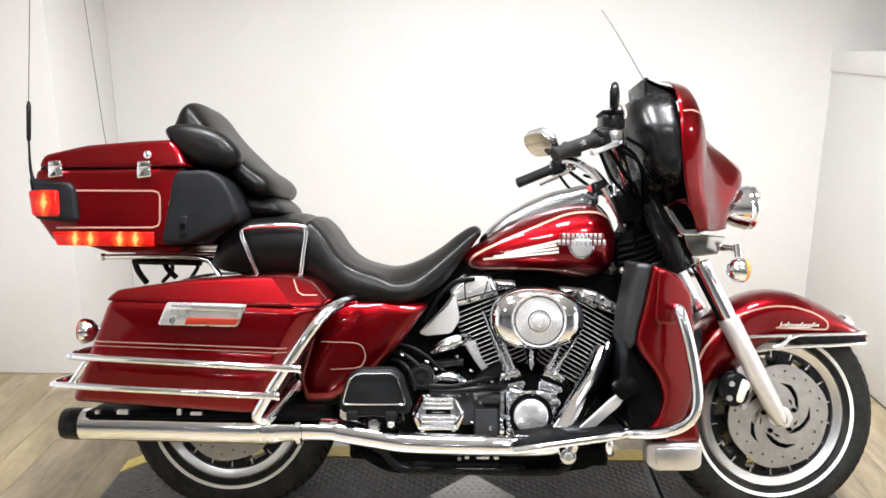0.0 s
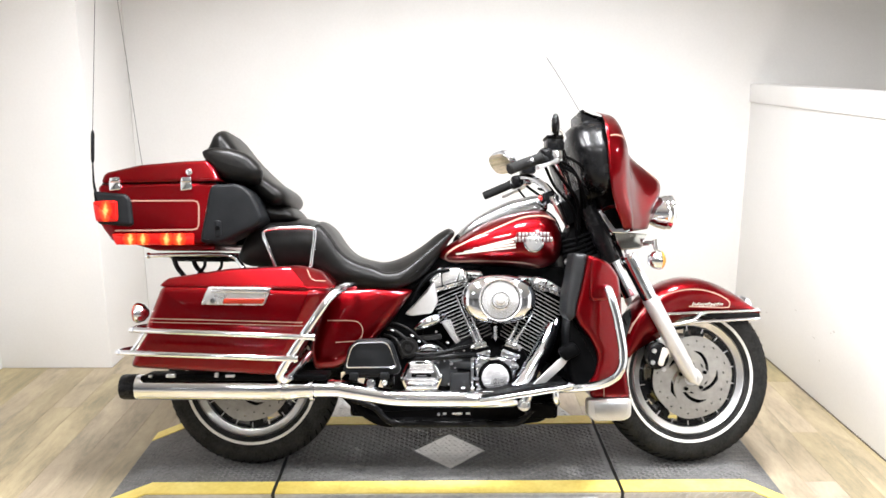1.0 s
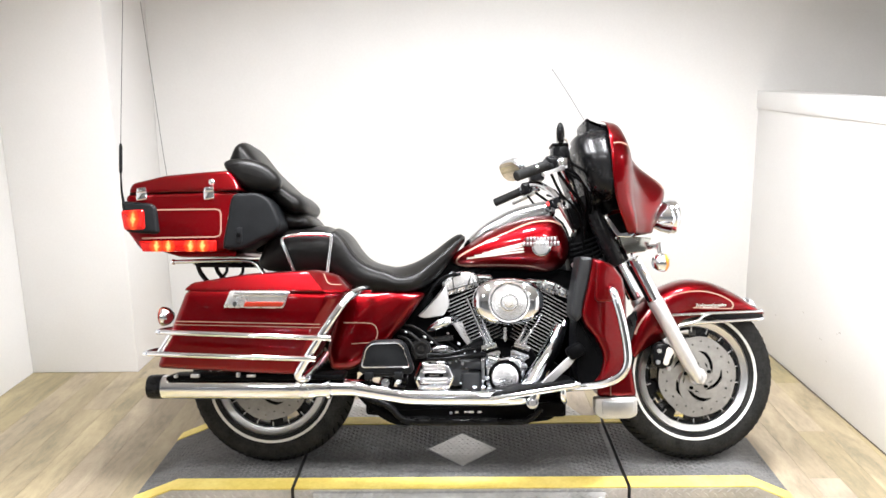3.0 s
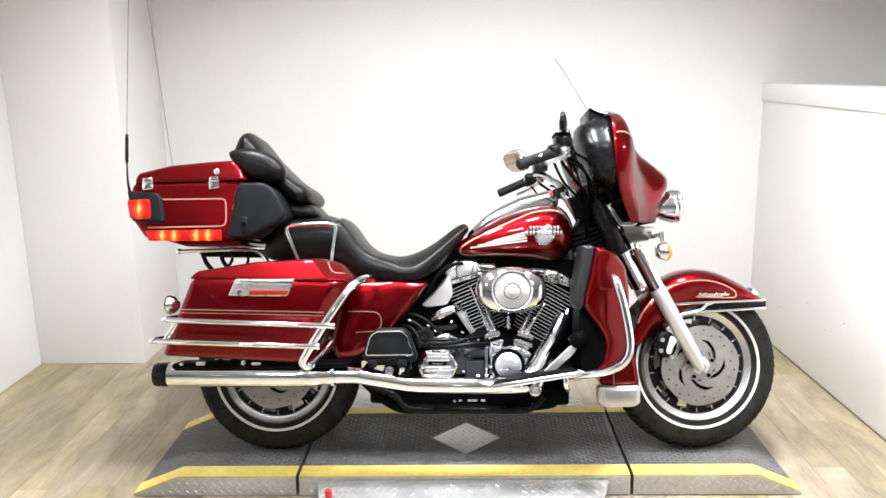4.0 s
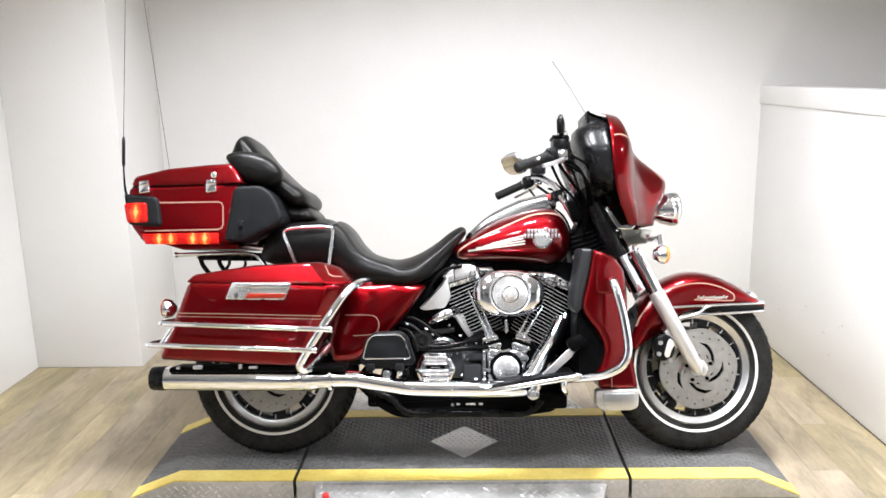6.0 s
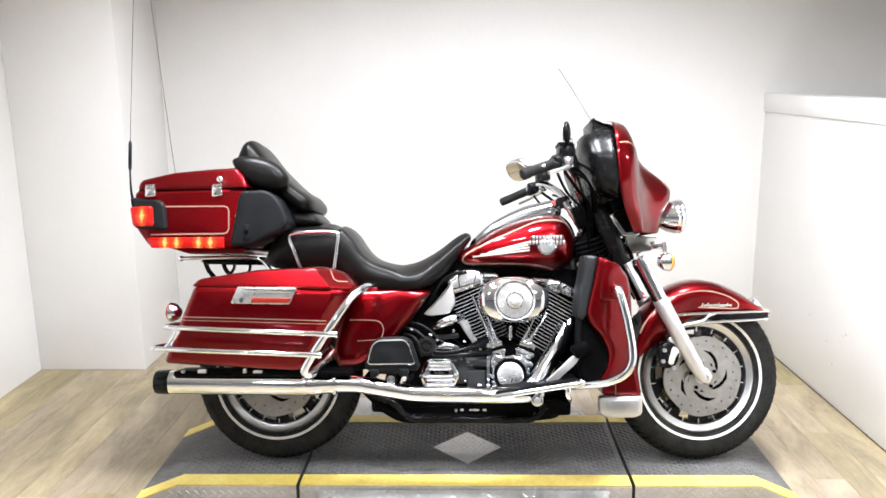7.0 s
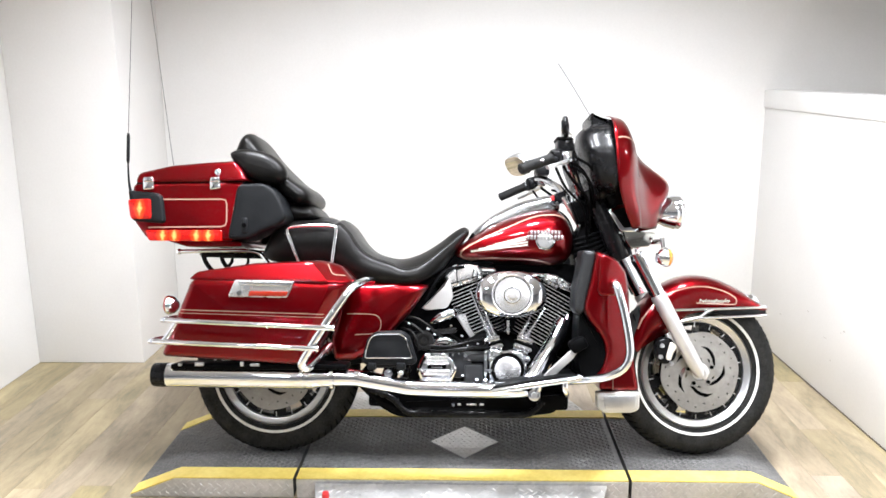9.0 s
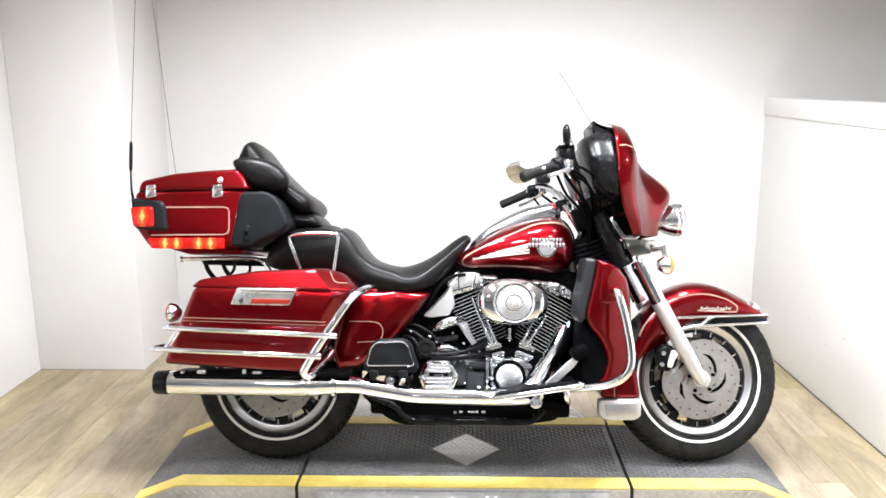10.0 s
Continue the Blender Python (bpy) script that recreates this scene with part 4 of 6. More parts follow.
# seat, backrest, grab rails
# stations along the seat: x, middle height, edge height, half width, underside
SEAT = [(-0.635, 0.770, 0.765, 0.150, 0.735), (-0.600, 0.845, 0.825, 0.185, 0.720), (-0.540, 0.880, 0.858, 0.200, 0.715), (-0.440, 0.888, 0.864, 0.205, 0.712), (-0.392, 0.884, 0.862, 0.205, 0.708), (-0.372, 0.868, 0.852, 0.203, 0.700), (-0.352, 0.877, 0.860, 0.202, 0.685), (-0.316, 0.848, 0.824, 0.202, 0.655), (-0.276, 0.790, 0.767, 0.203, 0.645), (-0.231, 0.752, 0.735, 0.207, 0.640), (-0.165, 0.733, 0.714, 0.212, 0.635), (-0.120, 0.732, 0.697, 0.215, 0.634), (-0.063, 0.750, 0.706, 0.205, 0.642), (0.000, 0.787, 0.752, 0.165, 0.675), (0.060, 0.833, 0.802, 0.115, 0.745), (0.098, 0.852, 0.832, 0.088, 0.800), (0.118, 0.842, 0.834, 0.070, 0.825)]


def seat_ring(x, zc, ze, w, zb):
    h = ze - zb
    half = [(0.0, zb), (0.78 * w, zb), (0.93 * w, zb + 0.10 * h), (w, zb + 0.42 * h), (0.985 * w, zb + 0.72 * h), (0.93 * w, ze - 0.06 * h), (0.84 * w, ze), (0.70 * w, ze + 0.35 * (zc - ze)), (0.40 * w, ze + 0.92 * (zc - ze)), (0.0, zc)]
    near = [(x, y, z) for y, z in spline(half, 3)]
    return near + [(x, -y, z) for x, y, z in reversed(near[1:-1])]


stations = spline(SEAT, 4)
seat_bm = bmesh.new()
skin(seat_bm, [seat_ring(*p) for p in stations])
seat = part("seat", seat_bm, VINYL, bike, "black vinyl two-up seat", None, 60)
for s in SIDES:
    part("seat_piping", tube([(p[0], s * 0.845 * p[3], p[2] - 0.0004) for p in stations[3:-4]], 0.0016, 6, 1), VINYL, seat, "stitched seam")
    part("grab_rail", tube([(-0.492, s * 0.215, 0.715), (-0.515, s * 0.225, 0.78), (-0.532, s * 0.228, 0.828), (-0.515, s * 0.228, 0.843), (-0.44, s * 0.226, 0.848), (-0.372, s * 0.224, 0.846), (-0.358, s * 0.222, 0.832), (-0.365, s * 0.216, 0.78), (-0.374, s * 0.21, 0.715)], 0.0065, 12), CHROME, bike, "chrome passenger grab rail")
BACKREST = [(-0.738, 1.152), (-0.720, 1.188), (-0.694, 1.200), (-0.668, 1.180), (-0.622, 1.120), (-0.570, 1.066), (-0.520, 1.020), (-0.476, 0.992), (-0.456, 0.962), (-0.466, 0.932), (-0.505, 0.922), (-0.552, 0.950), (-0.610, 1.000), (-0.69, 1.04), (-0.750, 1.10)]
back = part("backrest", puff(spline(BACKREST, 4, True), 0.200, [(-0.69, 1.12), (-0.615, 1.055), (-0.50, 0.960)], p=3.4, n=11), VINYL, bike, "black vinyl passenger backrest")
for s in SIDES:
    part("side_wing", puff(spline([(x - (0.06 if s > 0 else 0), z) for x, z in [(-0.740, 1.104), (-0.706, 1.121), (-0.650, 1.119), (-0.586, 1.099), (-0.540, 1.052), (-0.542, 1.012), (-0.578, 0.998), (-0.658, 1.012), (-0.710, 1.056)]], 5, True), 0.045, [(-0.67 - (0.06 if s > 0 else 0), 1.07), (-0.59 - (0.06 if s > 0 else 0), 1.045)], yc=s * (0.215 if s < 0 else 0.165), p=2.6), VINYL, back, "padded side wing")
part("lumbar_pad", puff(spline([(-0.57, 0.935), (-0.50, 0.938), (-0.455, 0.922), (-0.430, 0.885), (-0.46, 0.868), (-0.56, 0.868)], 4, True), 0.16, [(-0.52, 0.90), (-0.47, 0.895)], p=3), VINYL, back)

# side covers
for s in SIDES:
    cov = puff(fillet([(-0.330, 0.644), (-0.150, 0.650), (-0.022, 0.634), (-0.050, 0.596), (-0.104, 0.520), (-0.150, 0.474), (-0.190, 0.425), (-0.286, 0.362), (-0.370, 0.358), (-0.385, 0.430)], 0.022, 5), 0.066, [(-0.310, 0.440), (-0.120, 0.595)], yc=s * 0.146, p=3.2, n=12)
    bmesh.ops.triangulate(cov, faces=cov.faces)
    surf = cov.copy()
    sc = part("side_cover", cov, RED, bike, "dark red side cover")
    part("pinstripe", ribbon([(-0.318, 0.532), (-0.235, 0.531), (-0.207, 0.522), (-0.197, 0.497), (-0.205, 0.472), (-0.225, 0.462), (-0.29, 0.458)], 0.0028, surf, s), GOLD, sc)

# fuel tank
TANK = [(0.049, 0.752), (0.084, 0.783), (0.14, 0.820), (0.193, 0.855), (0.25, 0.882), (0.318, 0.905), (0.395, 0.920), (0.458, 0.908), (0.497, 0.855), (0.510, 0.790), (0.488, 0.727), (0.428, 0.702), (0.32, 0.705), (0.194, 0.715), (0.100, 0.724)]
tank_bm = puff(spline(TANK, 4, True), 0.172, [(0.16, 0.775), (0.40, 0.80)], p=2.5, n=12)
for v in tank_bm.verts:
    v.co.y *= 0.62 + 0.38 * min(1, max(0, (v.co.x - 0.03) / 0.30)) ** 0.8
bmesh.ops.triangulate(tank_bm, faces=tank_bm.faces)
tsurf2 = tank_bm.copy()
tank = part("fuel_tank", tank_bm, RED, bike, "dark red teardrop fuel tank with gold stripes")
part("console", puff(spline([(0.115, 0.80), (0.135, 0.838), (0.205, 0.895), (0.300, 0.944), (0.37, 0.962), (0.43, 0.972), (0.462, 0.940), (0.44, 0.90), (0.30, 0.88), (0.18, 0.82)], 4, True), 0.07, [(0.2, 0.86), (0.40, 0.92)], p=3), CONSOLE, tank, "chrome tank console")
for s in SIDES:
    part("pinstripe", ribbon([(0.42, 0.712), (0.35, 0.728), (0.22, 0.734), (0.12, 0.733), (0.092, 0.739), (0.090, 0.756), (0.12, 0.778), (0.193, 0.814), (0.27, 0.848), (0.348, 0.880), (0.40, 0.889), (0.441, 0.887), (0.480, 0.872)], 0.006, tsurf2, s), GOLD, tank)
    for k in range(4):
        z0, z1 = 0.758 + k * 0.0015, 0.776 + k * 0.0100
        part("speed_stripe", ribbon([(0.125 + k * 0.028, z0 + k * 0.006), (0.33, z1 + 0.004)], 0.0058, tsurf2, s, n=14), CREAM, tank)
    ring = [(math.cos(2 * math.pi * j / 28), math.sin(2 * math.pi * j / 28)) for j in range(28)]
    em = part("tank_emblem", slab([(0.392 + 0.036 * a, 0.797 + 0.036 * b) for a, b in ring], s * 0.158, s * 0.177, 0.004), CHROME, tank, "round chrome tank emblem under two rows of marks")
    part("emblem_field", slab([(0.392 + 0.029 * a, 0.797 + 0.029 * b) for a, b in ring], s * 0.172, s * 0.1795, 0.002), LATCH, tank)
    part("emblem_bar", slab(fillet([(0.334, 0.832), (0.322, 0.797), (0.456, 0.797), (0.452, 0.832)], 0.003), s * 0.160, s * 0.1785, 0.002), EMBLEM, tank)
    for row, (z0, z1, count, x0) in enumerate(((0.817, 0.831, 9, 0.339), (0.799, 0.814, 11, 0.326))):
        for k in range(count):
            x = x0 + k * 0.0122
            part("emblem_mark", box(x, x + 0.0078, s * 0.176, s * 0.1825, z0, z1, 0.001), ALU, tank)

# ---- engine ----
eng = part("crankcase", slab(fillet([(0.08, 0.24), (0.36, 0.24), (0.40, 0.32), (0.36, 0.43), (0.27, 0.46), (0.17, 0.47), (0.09, 0.42)], 0.03), -0.15, 0.17, 0.03), ENGINE, bike, "black V-twin crankcase with chrome covers")


def cylinder_block(base, top, name, inner):
    """A finned cylinder with head and rocker box, along base to top in (x, z)."""
    b, t = Vector((base[0], 0, base[1])), Vector((top[0], 0, top[1]))
    up = (t - b).normalized()
    side = Vector((up.z, 0, -up.x))
    m = Matrix(((side.x, 0, up.x, b.x), (0, 1, 0, -0.02), (side.z, 0, up.z, b.z), (0, 0, 0, 1)))
    h = (t - b).length
    jug = part(name, cylinder((0, 0, -0.02), (0, 0, h), 0.050, seg=24), ENGINE, bike, "black finned cylinder", m)
    n = 17
    for k in range(n):
        z = h * (k + 0.6) / n
        w = 0.050 + 0.023 * (k / (n - 1)) ** 0.8
        xl, xr = (-w, w + 0.026) if inner > 0 else (-w - 0.026, w)
        loop = fillet([(xl, -0.088), (xr, -0.088), (xr, 0.085), (xl, 0.085)], 0.022, 4)
        fin, edge = bmesh.new(), bmesh.new()
        skin(fin, [[(x, y, z - 0.0015) for x, y in loop], [(x, y, z + 0.0015) for x, y in loop]])
        loop2 = [(x * 1.012, y * 1.012) for x, y in loop]
        core = [(x * 0.98, y * 0.985) for x, y in loop]
        skin(edge, [[(x, y, z + dz) for x, y in lp] for lp, dz in ((core, -0.0004), (loop2, -0.0004), (loop2, 0.0012), (core, 0.0012))], False)
        part("fin", fin, ENGINE, jug, "", m)
        part("fin_edge", edge, FIN, jug, "polished fin edge", m)
    return jug


cylinder_block((0.186, 0.428), (0.102, 0.628), "rear_cylinder", 1)
cylinder_block((0.346, 0.424), (0.452, 0.610), "front_cylinder", -1)


def rocker_box(outline, seams, y, bolts=True):
    """Chrome cover with bevelled edges, dark joints and bolts along its foot."""
    rb = part("rocker_box", slab(fillet(outline, 0.008, 3), y, 0.09, 0.014, 4), POLISHED, bike, "chrome rocker box")
    for (xa, za), (xb, zb) in seams:
        part("joint", ribbon_bar((xa, za), (xb, zb), 0.0034, y - 0.0012), ENGINE, rb, "dark joint")
    (xa, za), (xb, zb) = outline[0], outline[1]
    for k in range(4 if bolts else 0):
        f = 0.1 + 0.8 * k / 3
        p = (xa + (xb - xa) * f, y + 0.007, za + (zb - za) * f + 0.011)
        part("bolt", cylinder(p, (p[0], y - 0.007, p[2]), 0.0055, seg=8), CHROME, rb)


def ribbon_bar(a, b, w, y):
    d = (Vector((b[0], 0, b[1])) - Vector((a[0], 0, a[1]))).normalized() * (w / 2)
    return slab([(a[0] - d.z, a[1] + d.x), (a[0] + d.z, a[1] - d.x), (b[0] + d.z, b[1] - d.x), (b[0] - d.z, b[1] + d.x)], y, y + 0.012, 0.0006, 2)


rocker_box([(0.037, 0.616), (0.170, 0.655), (0.150, 0.706), (0.122, 0.710), (0.084, 0.708), (0.029, 0.668)], [((0.034, 0.634), (0.164, 0.671)), ((0.075, 0.640), (0.070, 0.702)), ((0.128, 0.662), (0.140, 0.708))], -0.125)
rocker_box([(0.160, 0.664), (0.222, 0.676), (0.214, 0.697), (0.152, 0.700)], [((0.166, 0.672), (0.160, 0.700))], -0.108, False)
rocker_box([(0.024, 0.664), (0.082, 0.702), (0.072, 0.716), (0.014, 0.678)], [], -0.075, False)
rocker_box([(0.338, 0.657), (0.386, 0.649), (0.400, 0.675), (0.343, 0.681)], [((0.338, 0.668), (0.390, 0.662))], -0.112, False)
rocker_box([(0.388, 0.645), (0.442, 0.617), (0.450, 0.666), (0.400, 0.678)], [((0.390, 0.656), (0.446, 0.634))], -0.128)
rocker_box([(0.446, 0.622), (0.510, 0.596), (0.516, 0.624), (0.452, 0.664)], [((0.448, 0.634), (0.512, 0.606)), ((0.484, 0.612), (0.486, 0.640))], -0.122)

# air cleaner
ell = [(0.2655 + 0.126 * math.copysign(abs(math.cos(a)) ** 0.85, math.cos(a)), 0.603 + 0.083 * math.copysign(abs(math.sin(a)) ** 0.9, math.sin(a))) for a in [2 * math.pi * j / 56 for j in range(56)]]
ac = part("air_cleaner", puff(ell, 0.055, [(0.215, 0.606), (0.315, 0.606)], yc=-0.225, p=3.2, n=9), CHROME, bike, "oval chrome air cleaner cover")
part("air_cleaner_back", slab([(0.265 + (x - 0.265) * 0.95, 0.606 + (z - 0.606) * 0.95) for x, z in ell], -0.21, -0.13, 0.01), ENGINE, ac)
c = (0.267, -0.2845, 0.603)
part("cover_disc", lathe([(0.0, -0.012), (0.013, -0.012), (0.015, -0.010), (0.018, -0.009), (0.027, -0.0095), (0.029, -0.0075), (0.033, -0.0065), (0.064, -0.004), (0.066, -0.007), (0.0695, -0.008), (0.0715, -0.004), (0.072, 0.01), (0.0, 0.01)], c, 56), BRUSHED, ac, "round brushed insert with stepped rings")
part("centre_medallion", lathe([(0, -0.0145), (0.010, -0.014), (0.0125, -0.011), (0, -0.010)], c, 24), SATIN, ac)
part("ring_groove", lathe([(0.0275, -0.0098), (0.0295, -0.0098), (0.0295, -0.006), (0.0275, -0.006)], c, 40, closed=True), ENGINE, ac)
part("ring_groove", lathe([(0.0615, -0.0052), (0.0635, -0.0052), (0.0635, -0.003), (0.0615, -0.003)], c, 48, closed=True), ENGINE, ac)

# added black plate darkens the gaps between the engine's parts
part("engine_gap_fill", slab(fillet([(-0.10, 0.22), (0.44, 0.22), (0.52, 0.40), (0.56, 0.70), (0.44, 0.72), (0.10, 0.72), (0.02, 0.66), (-0.10, 0.60)], 0.02), -0.045, 0.06, 0.01), ENGINE, bike, "black filler plate behind the dark gaps of the engine")
part("hanging_bolt", lathe([(0, 0.050), (0.0065, 0.050), (0.0075, 0.036), (0.0055, 0.030), (0.0085, 0.012), (0.006, 0.004), (0.0025, -0.002), (0, -0.002)], (0.258, -0.165, 0.457), 14, "z"), CHROME, bike, "pointed chrome bolt under the air cleaner")
# pushrod tubes and tappet blocks
for xa, za, xb, zb in ((0.124, 0.612, 0.191, 0.450), (0.160, 0.590, 0.207, 0.452), (0.392, 0.550, 0.326, 0.450), (0.352, 0.548, 0.305, 0.452)):
    pr = part("pushrod_tube", tube([(xb, -0.150, zb), (xb + (xa - xb) * 0.45, -0.145, zb + (za - zb) * 0.45), (xb + (xa - xb) * 0.5, -0.145, zb + (za - zb) * 0.5), (xa, -0.135, za)], [0.0085, 0.0085, 0.0062, 0.0062], 14, 2), CHROME, bike, "chrome pushrod tube")
    part("tube_collar", cylinder((xb, -0.150, zb - 0.004), (xb + (xa - xb) * 0.07, -0.150, zb + (za - zb) * 0.07), 0.012, seg=14), CHROME, pr)
    part("tube_collar", cylinder((xb + (xa - xb) * 0.44, -0.145, zb + (za - zb) * 0.44), (xb + (xa - xb) * 0.50, -0.145, zb + (za - zb) * 0.50), 0.0098, seg=14), CHROME, pr)
for x, z, tilt in ((0.200, 0.432, -16), (0.316, 0.432, 20)):
    place = pose(x, -0.150, z, 0, tilt, 0)
    blk = part("tappet_block", box(-0.030, 0.030, -0.024, 0.026, -0.004, 0.018, 0.006), CHROME, bike, "chrome tappet block", place)
    part("gasket", box(-0.034, 0.034, -0.025, 0.026, -0.013, -0.004, 0.002), ENGINE, blk, "dark gasket", place)
    part("lower_flange", box(-0.032, 0.030, -0.027, 0.026, -0.040, -0.013, 0.007), CHROME, blk, "", place)
    for dx, dz, r in ((-0.024, 0.010, 0.0058), (-0.008, 0.016, 0.005), (0.010, 0.014, 0.005), (0.024, 0.010, 0.0058), (-0.026, -0.024, 0.0085), (0.026, -0.022, 0.0085)):
        part("bolt", cylinder((dx, -0.020, dz), (dx, -0.037, dz), r, seg=10, edge=0.002), CHROME, blk, "", place)
# cam cover with its round timer cover
cam_cover = part("cam_cover", slab(spline([(0.186, 0.398), (0.201, 0.412), (0.240, 0.405), (0.272, 0.408), (0.318, 0.396), (0.336, 0.372), (0.330, 0.345), (0.318, 0.300), (0.27, 0.272), (0.205, 0.276), (0.188, 0.300), (0.186, 0.35)], 4, True), -0.196, -0.12, 0.016), CHROME, bike, "chrome cam cover")
T0 = (0.254, -0.206, 0.335)
part("timer_cover", lathe([(0, -0.014), (0.040, -0.012), (0.046, -0.009), (0.048, -0.002), (0.048, 0.012), (0, 0.012)], T0, 44), BRUSHED, cam_cover, "round brushed timer cover")
part("cover_ring", lathe([(0.048, 0.0), (0.058, -0.003), (0.060, 0.004), (0.050, 0.012)], T0, 44, closed=True), ENGINE, cam_cover)
for k in range(7):
    a = 0.5 + k * 0.9
    p = (T0[0] + 0.067 * math.cos(a), -0.190, T0[2] + 0.066 * math.sin(a))
    part("bolt", cylinder(p, (p[0], -0.207, p[2]), 0.0062, seg=10, edge=0.002), CHROME, cam_cover)
for k, (x, z, r) in enumerate(((0.196, 0.372, 0.010), (0.192, 0.330, 0.008), (0.198, 0.292, 0.011), (0.232, 0.398, 0.007), (0.262, 0.399, 0.007), (0.322, 0.372, 0.012), (0.316, 0.395, 0.007))):
    part("boss", cylinder((x, -0.16, z), (x, -0.212, z), r, seg=12, edge=0.003), CHROME, cam_cover)
# transmission side cover, chrome and ribbed
gear = part("gearbox", slab(fillet([(-0.12, 0.24), (0.09, 0.24), (0.10, 0.42), (0.02, 0.47), (-0.12, 0.46)], 0.03), -0.14, 0.15, 0.02), ENGINE, bike, "black gearbox with chrome side cover")
gc = part("gearbox_cover", slab(fillet([(-0.074, 0.332), (-0.058, 0.372), (-0.046, 0.392), (-0.030, 0.396), (0.036, 0.396), (0.048, 0.390), (0.060, 0.372), (0.080, 0.336), (0.058, 0.289), (-0.054, 0.285)], 0.012), -0.206, -0.13, 0.018, 4), CHROME, bike, "ribbed chrome gearbox cover")
for z, w, deep in ((0.380, 0.034, 0.0), (0.368, 0.034, 0.0), (0.356, 0.036, 0.0), (0.330, 0.040, 0.0), (0.318, 0.038, 0.0), (0.300, 0.046, -0.004)):
    part("cover_rib", box(0.002 - 1.2 * w, 0.002 + 1.2 * w, -0.222 - deep, -0.200, z - 0.0042, z + 0.0042, 0.003), POLISHED, gc)
# the slot's dark is a black bar standing proud of the cover
part("slot_shade", box(-0.032, 0.036, -0.2095, -0.200, 0.336, 0.350, 0.003), ENGINE, gc, "black bar for the shade of a slot between the ribs")
part("slot_bar", box(-0.016, 0.020, -0.2135, -0.205, 0.3415, 0.3445, 0.001), CHROME, gc)
for k, (x, z) in enumerate(((-0.026, 0.388), (0.032, 0.388), (-0.056, 0.334), (0.060, 0.336), (-0.040, 0.296), (0.044, 0.298))):
    part("bolt", cylinder((x, -0.19, z), (x, -0.222, z), 0.0066, seg=10, edge=0.002), CHROME, gc)
top = part("gearbox_top", slab(spline([(-0.024, 0.416), (-0.004, 0.440), (0.030, 0.449), (0.062, 0.438), (0.080, 0.416), (0.03, 0.412)], 4, True), -0.19, -0.05, 0.014), CHROME, bike, "chrome gearbox top cover")
for x in (-0.020, 0.012, 0.046, 0.074):
    part("bolt", ball((x, -0.192, 0.423 + 0.012 * (abs(x - 0.029) < 0.02)), 0.0065), CHROME, top)
part("dome_arch", tube([(-0.016, -0.196, 0.418), (0.004, -0.205, 0.434), (0.030, -0.208, 0.440), (0.056, -0.205, 0.433), (0.072, -0.196, 0.418)], 0.0042, 10), CHROME, top)
part("side_cover_disc", cylinder((0.080, -0.10, 0.349), (0.080, -0.185, 0.349), 0.048, seg=32, edge=0.008), GREYPANEL, gear, "round black cover with chrome studs")
for k in range(7):
    a = -1.2 + k * 0.55
    part("stud", cylinder((0.080 + 0.041 * math.cos(a), -0.18, 0.349 + 0.041 * math.sin(a)), (0.080 + 0.041 * math.cos(a), -0.192, 0.349 + 0.041 * math.sin(a)), 0.0036, seg=8), CHROME, gear)
part("oil_pump_box", box(0.100, 0.168, -0.198, -0.10, 0.278, 0.352, 0.008), GREYPANEL, gear, "black cover with chrome bolts")
part("starter_motor", cylinder((0.098, -0.175, 0.377), (0.176, -0.175, 0.377), 0.019, seg=24, edge=0.004), GREYPANEL, gear, "black starter motor")
part("chrome_stud_plate", box(0.170, 0.182, -0.20, -0.12, 0.282, 0.400, 0.003), CHROME, gear)
for x, z in ((0.104, 0.384), (0.145, 0.300), (0.176, 0.300), (0.176, 0.330), (0.176, 0.362), (0.176, 0.392)):
    part("bolt", cylinder((x, -0.20, z), (x, -0.213, z), 0.006, seg=10), CHROME, gear)
for x, y, z in ((0.052, -0.16, 0.487), (-0.045, -0.19, 0.448), (0.112, -0.205, 0.418), (0.148, -0.20, 0.424)):
    part("fitting", cylinder((x, y + 0.05, z), (x, y, z), 0.0048, seg=10, edge=0.002), CHROME, gear, "small chrome fitting")
part("oil_line", tube([(-0.02, -0.215, 0.402), (0.06, -0.225, 0.405), (0.13, -0.215, 0.412), (0.185, -0.19, 0.412)], 0.010, 12), BLACK, gear)
part("oil_line", tube([(-0.02, -0.225, 0.420), (0.04, -0.23, 0.418), (0.10, -0.22, 0.43), (0.17, -0.19, 0.44)], 0.006, 10), BLACK, gear)
part("oil_filter", cylinder((0.43, 0.0, 0.33), (0.43, -0.11, 0.33), 0.042, seg=24, edge=0.008), BLACK, eng)
# cover plate behind the rear cylinder and ignition cables
part("chrome_side_plate", slab(fillet([(0.045, 0.669), (0.021, 0.629), (-0.058, 0.549), (-0.034, 0.541), (0.037, 0.550), (0.06, 0.590)], 0.010), -0.145, -0.125, 0.005), SATIN, bike, "polished plate behind the rear cylinder")
part("ignition_cable", tube([(0.10, -0.12, 0.70), (0.04, -0.15, 0.69), (0.0, -0.165, 0.65), (-0.04, -0.16, 0.58)], 0.006, 8), ENGINE, bike)
# satin plate in place of the pale wedge behind the cylinder
part("pale_wedge", slab(fillet([(0.066, 0.522), (0.104, 0.526), (0.122, 0.475), (0.152, 0.432), (0.132, 0.426), (0.102, 0.466)], 0.006), -0.105, -0.092, 0.004), SATIN, bike, "pale plate behind the rear cylinder")
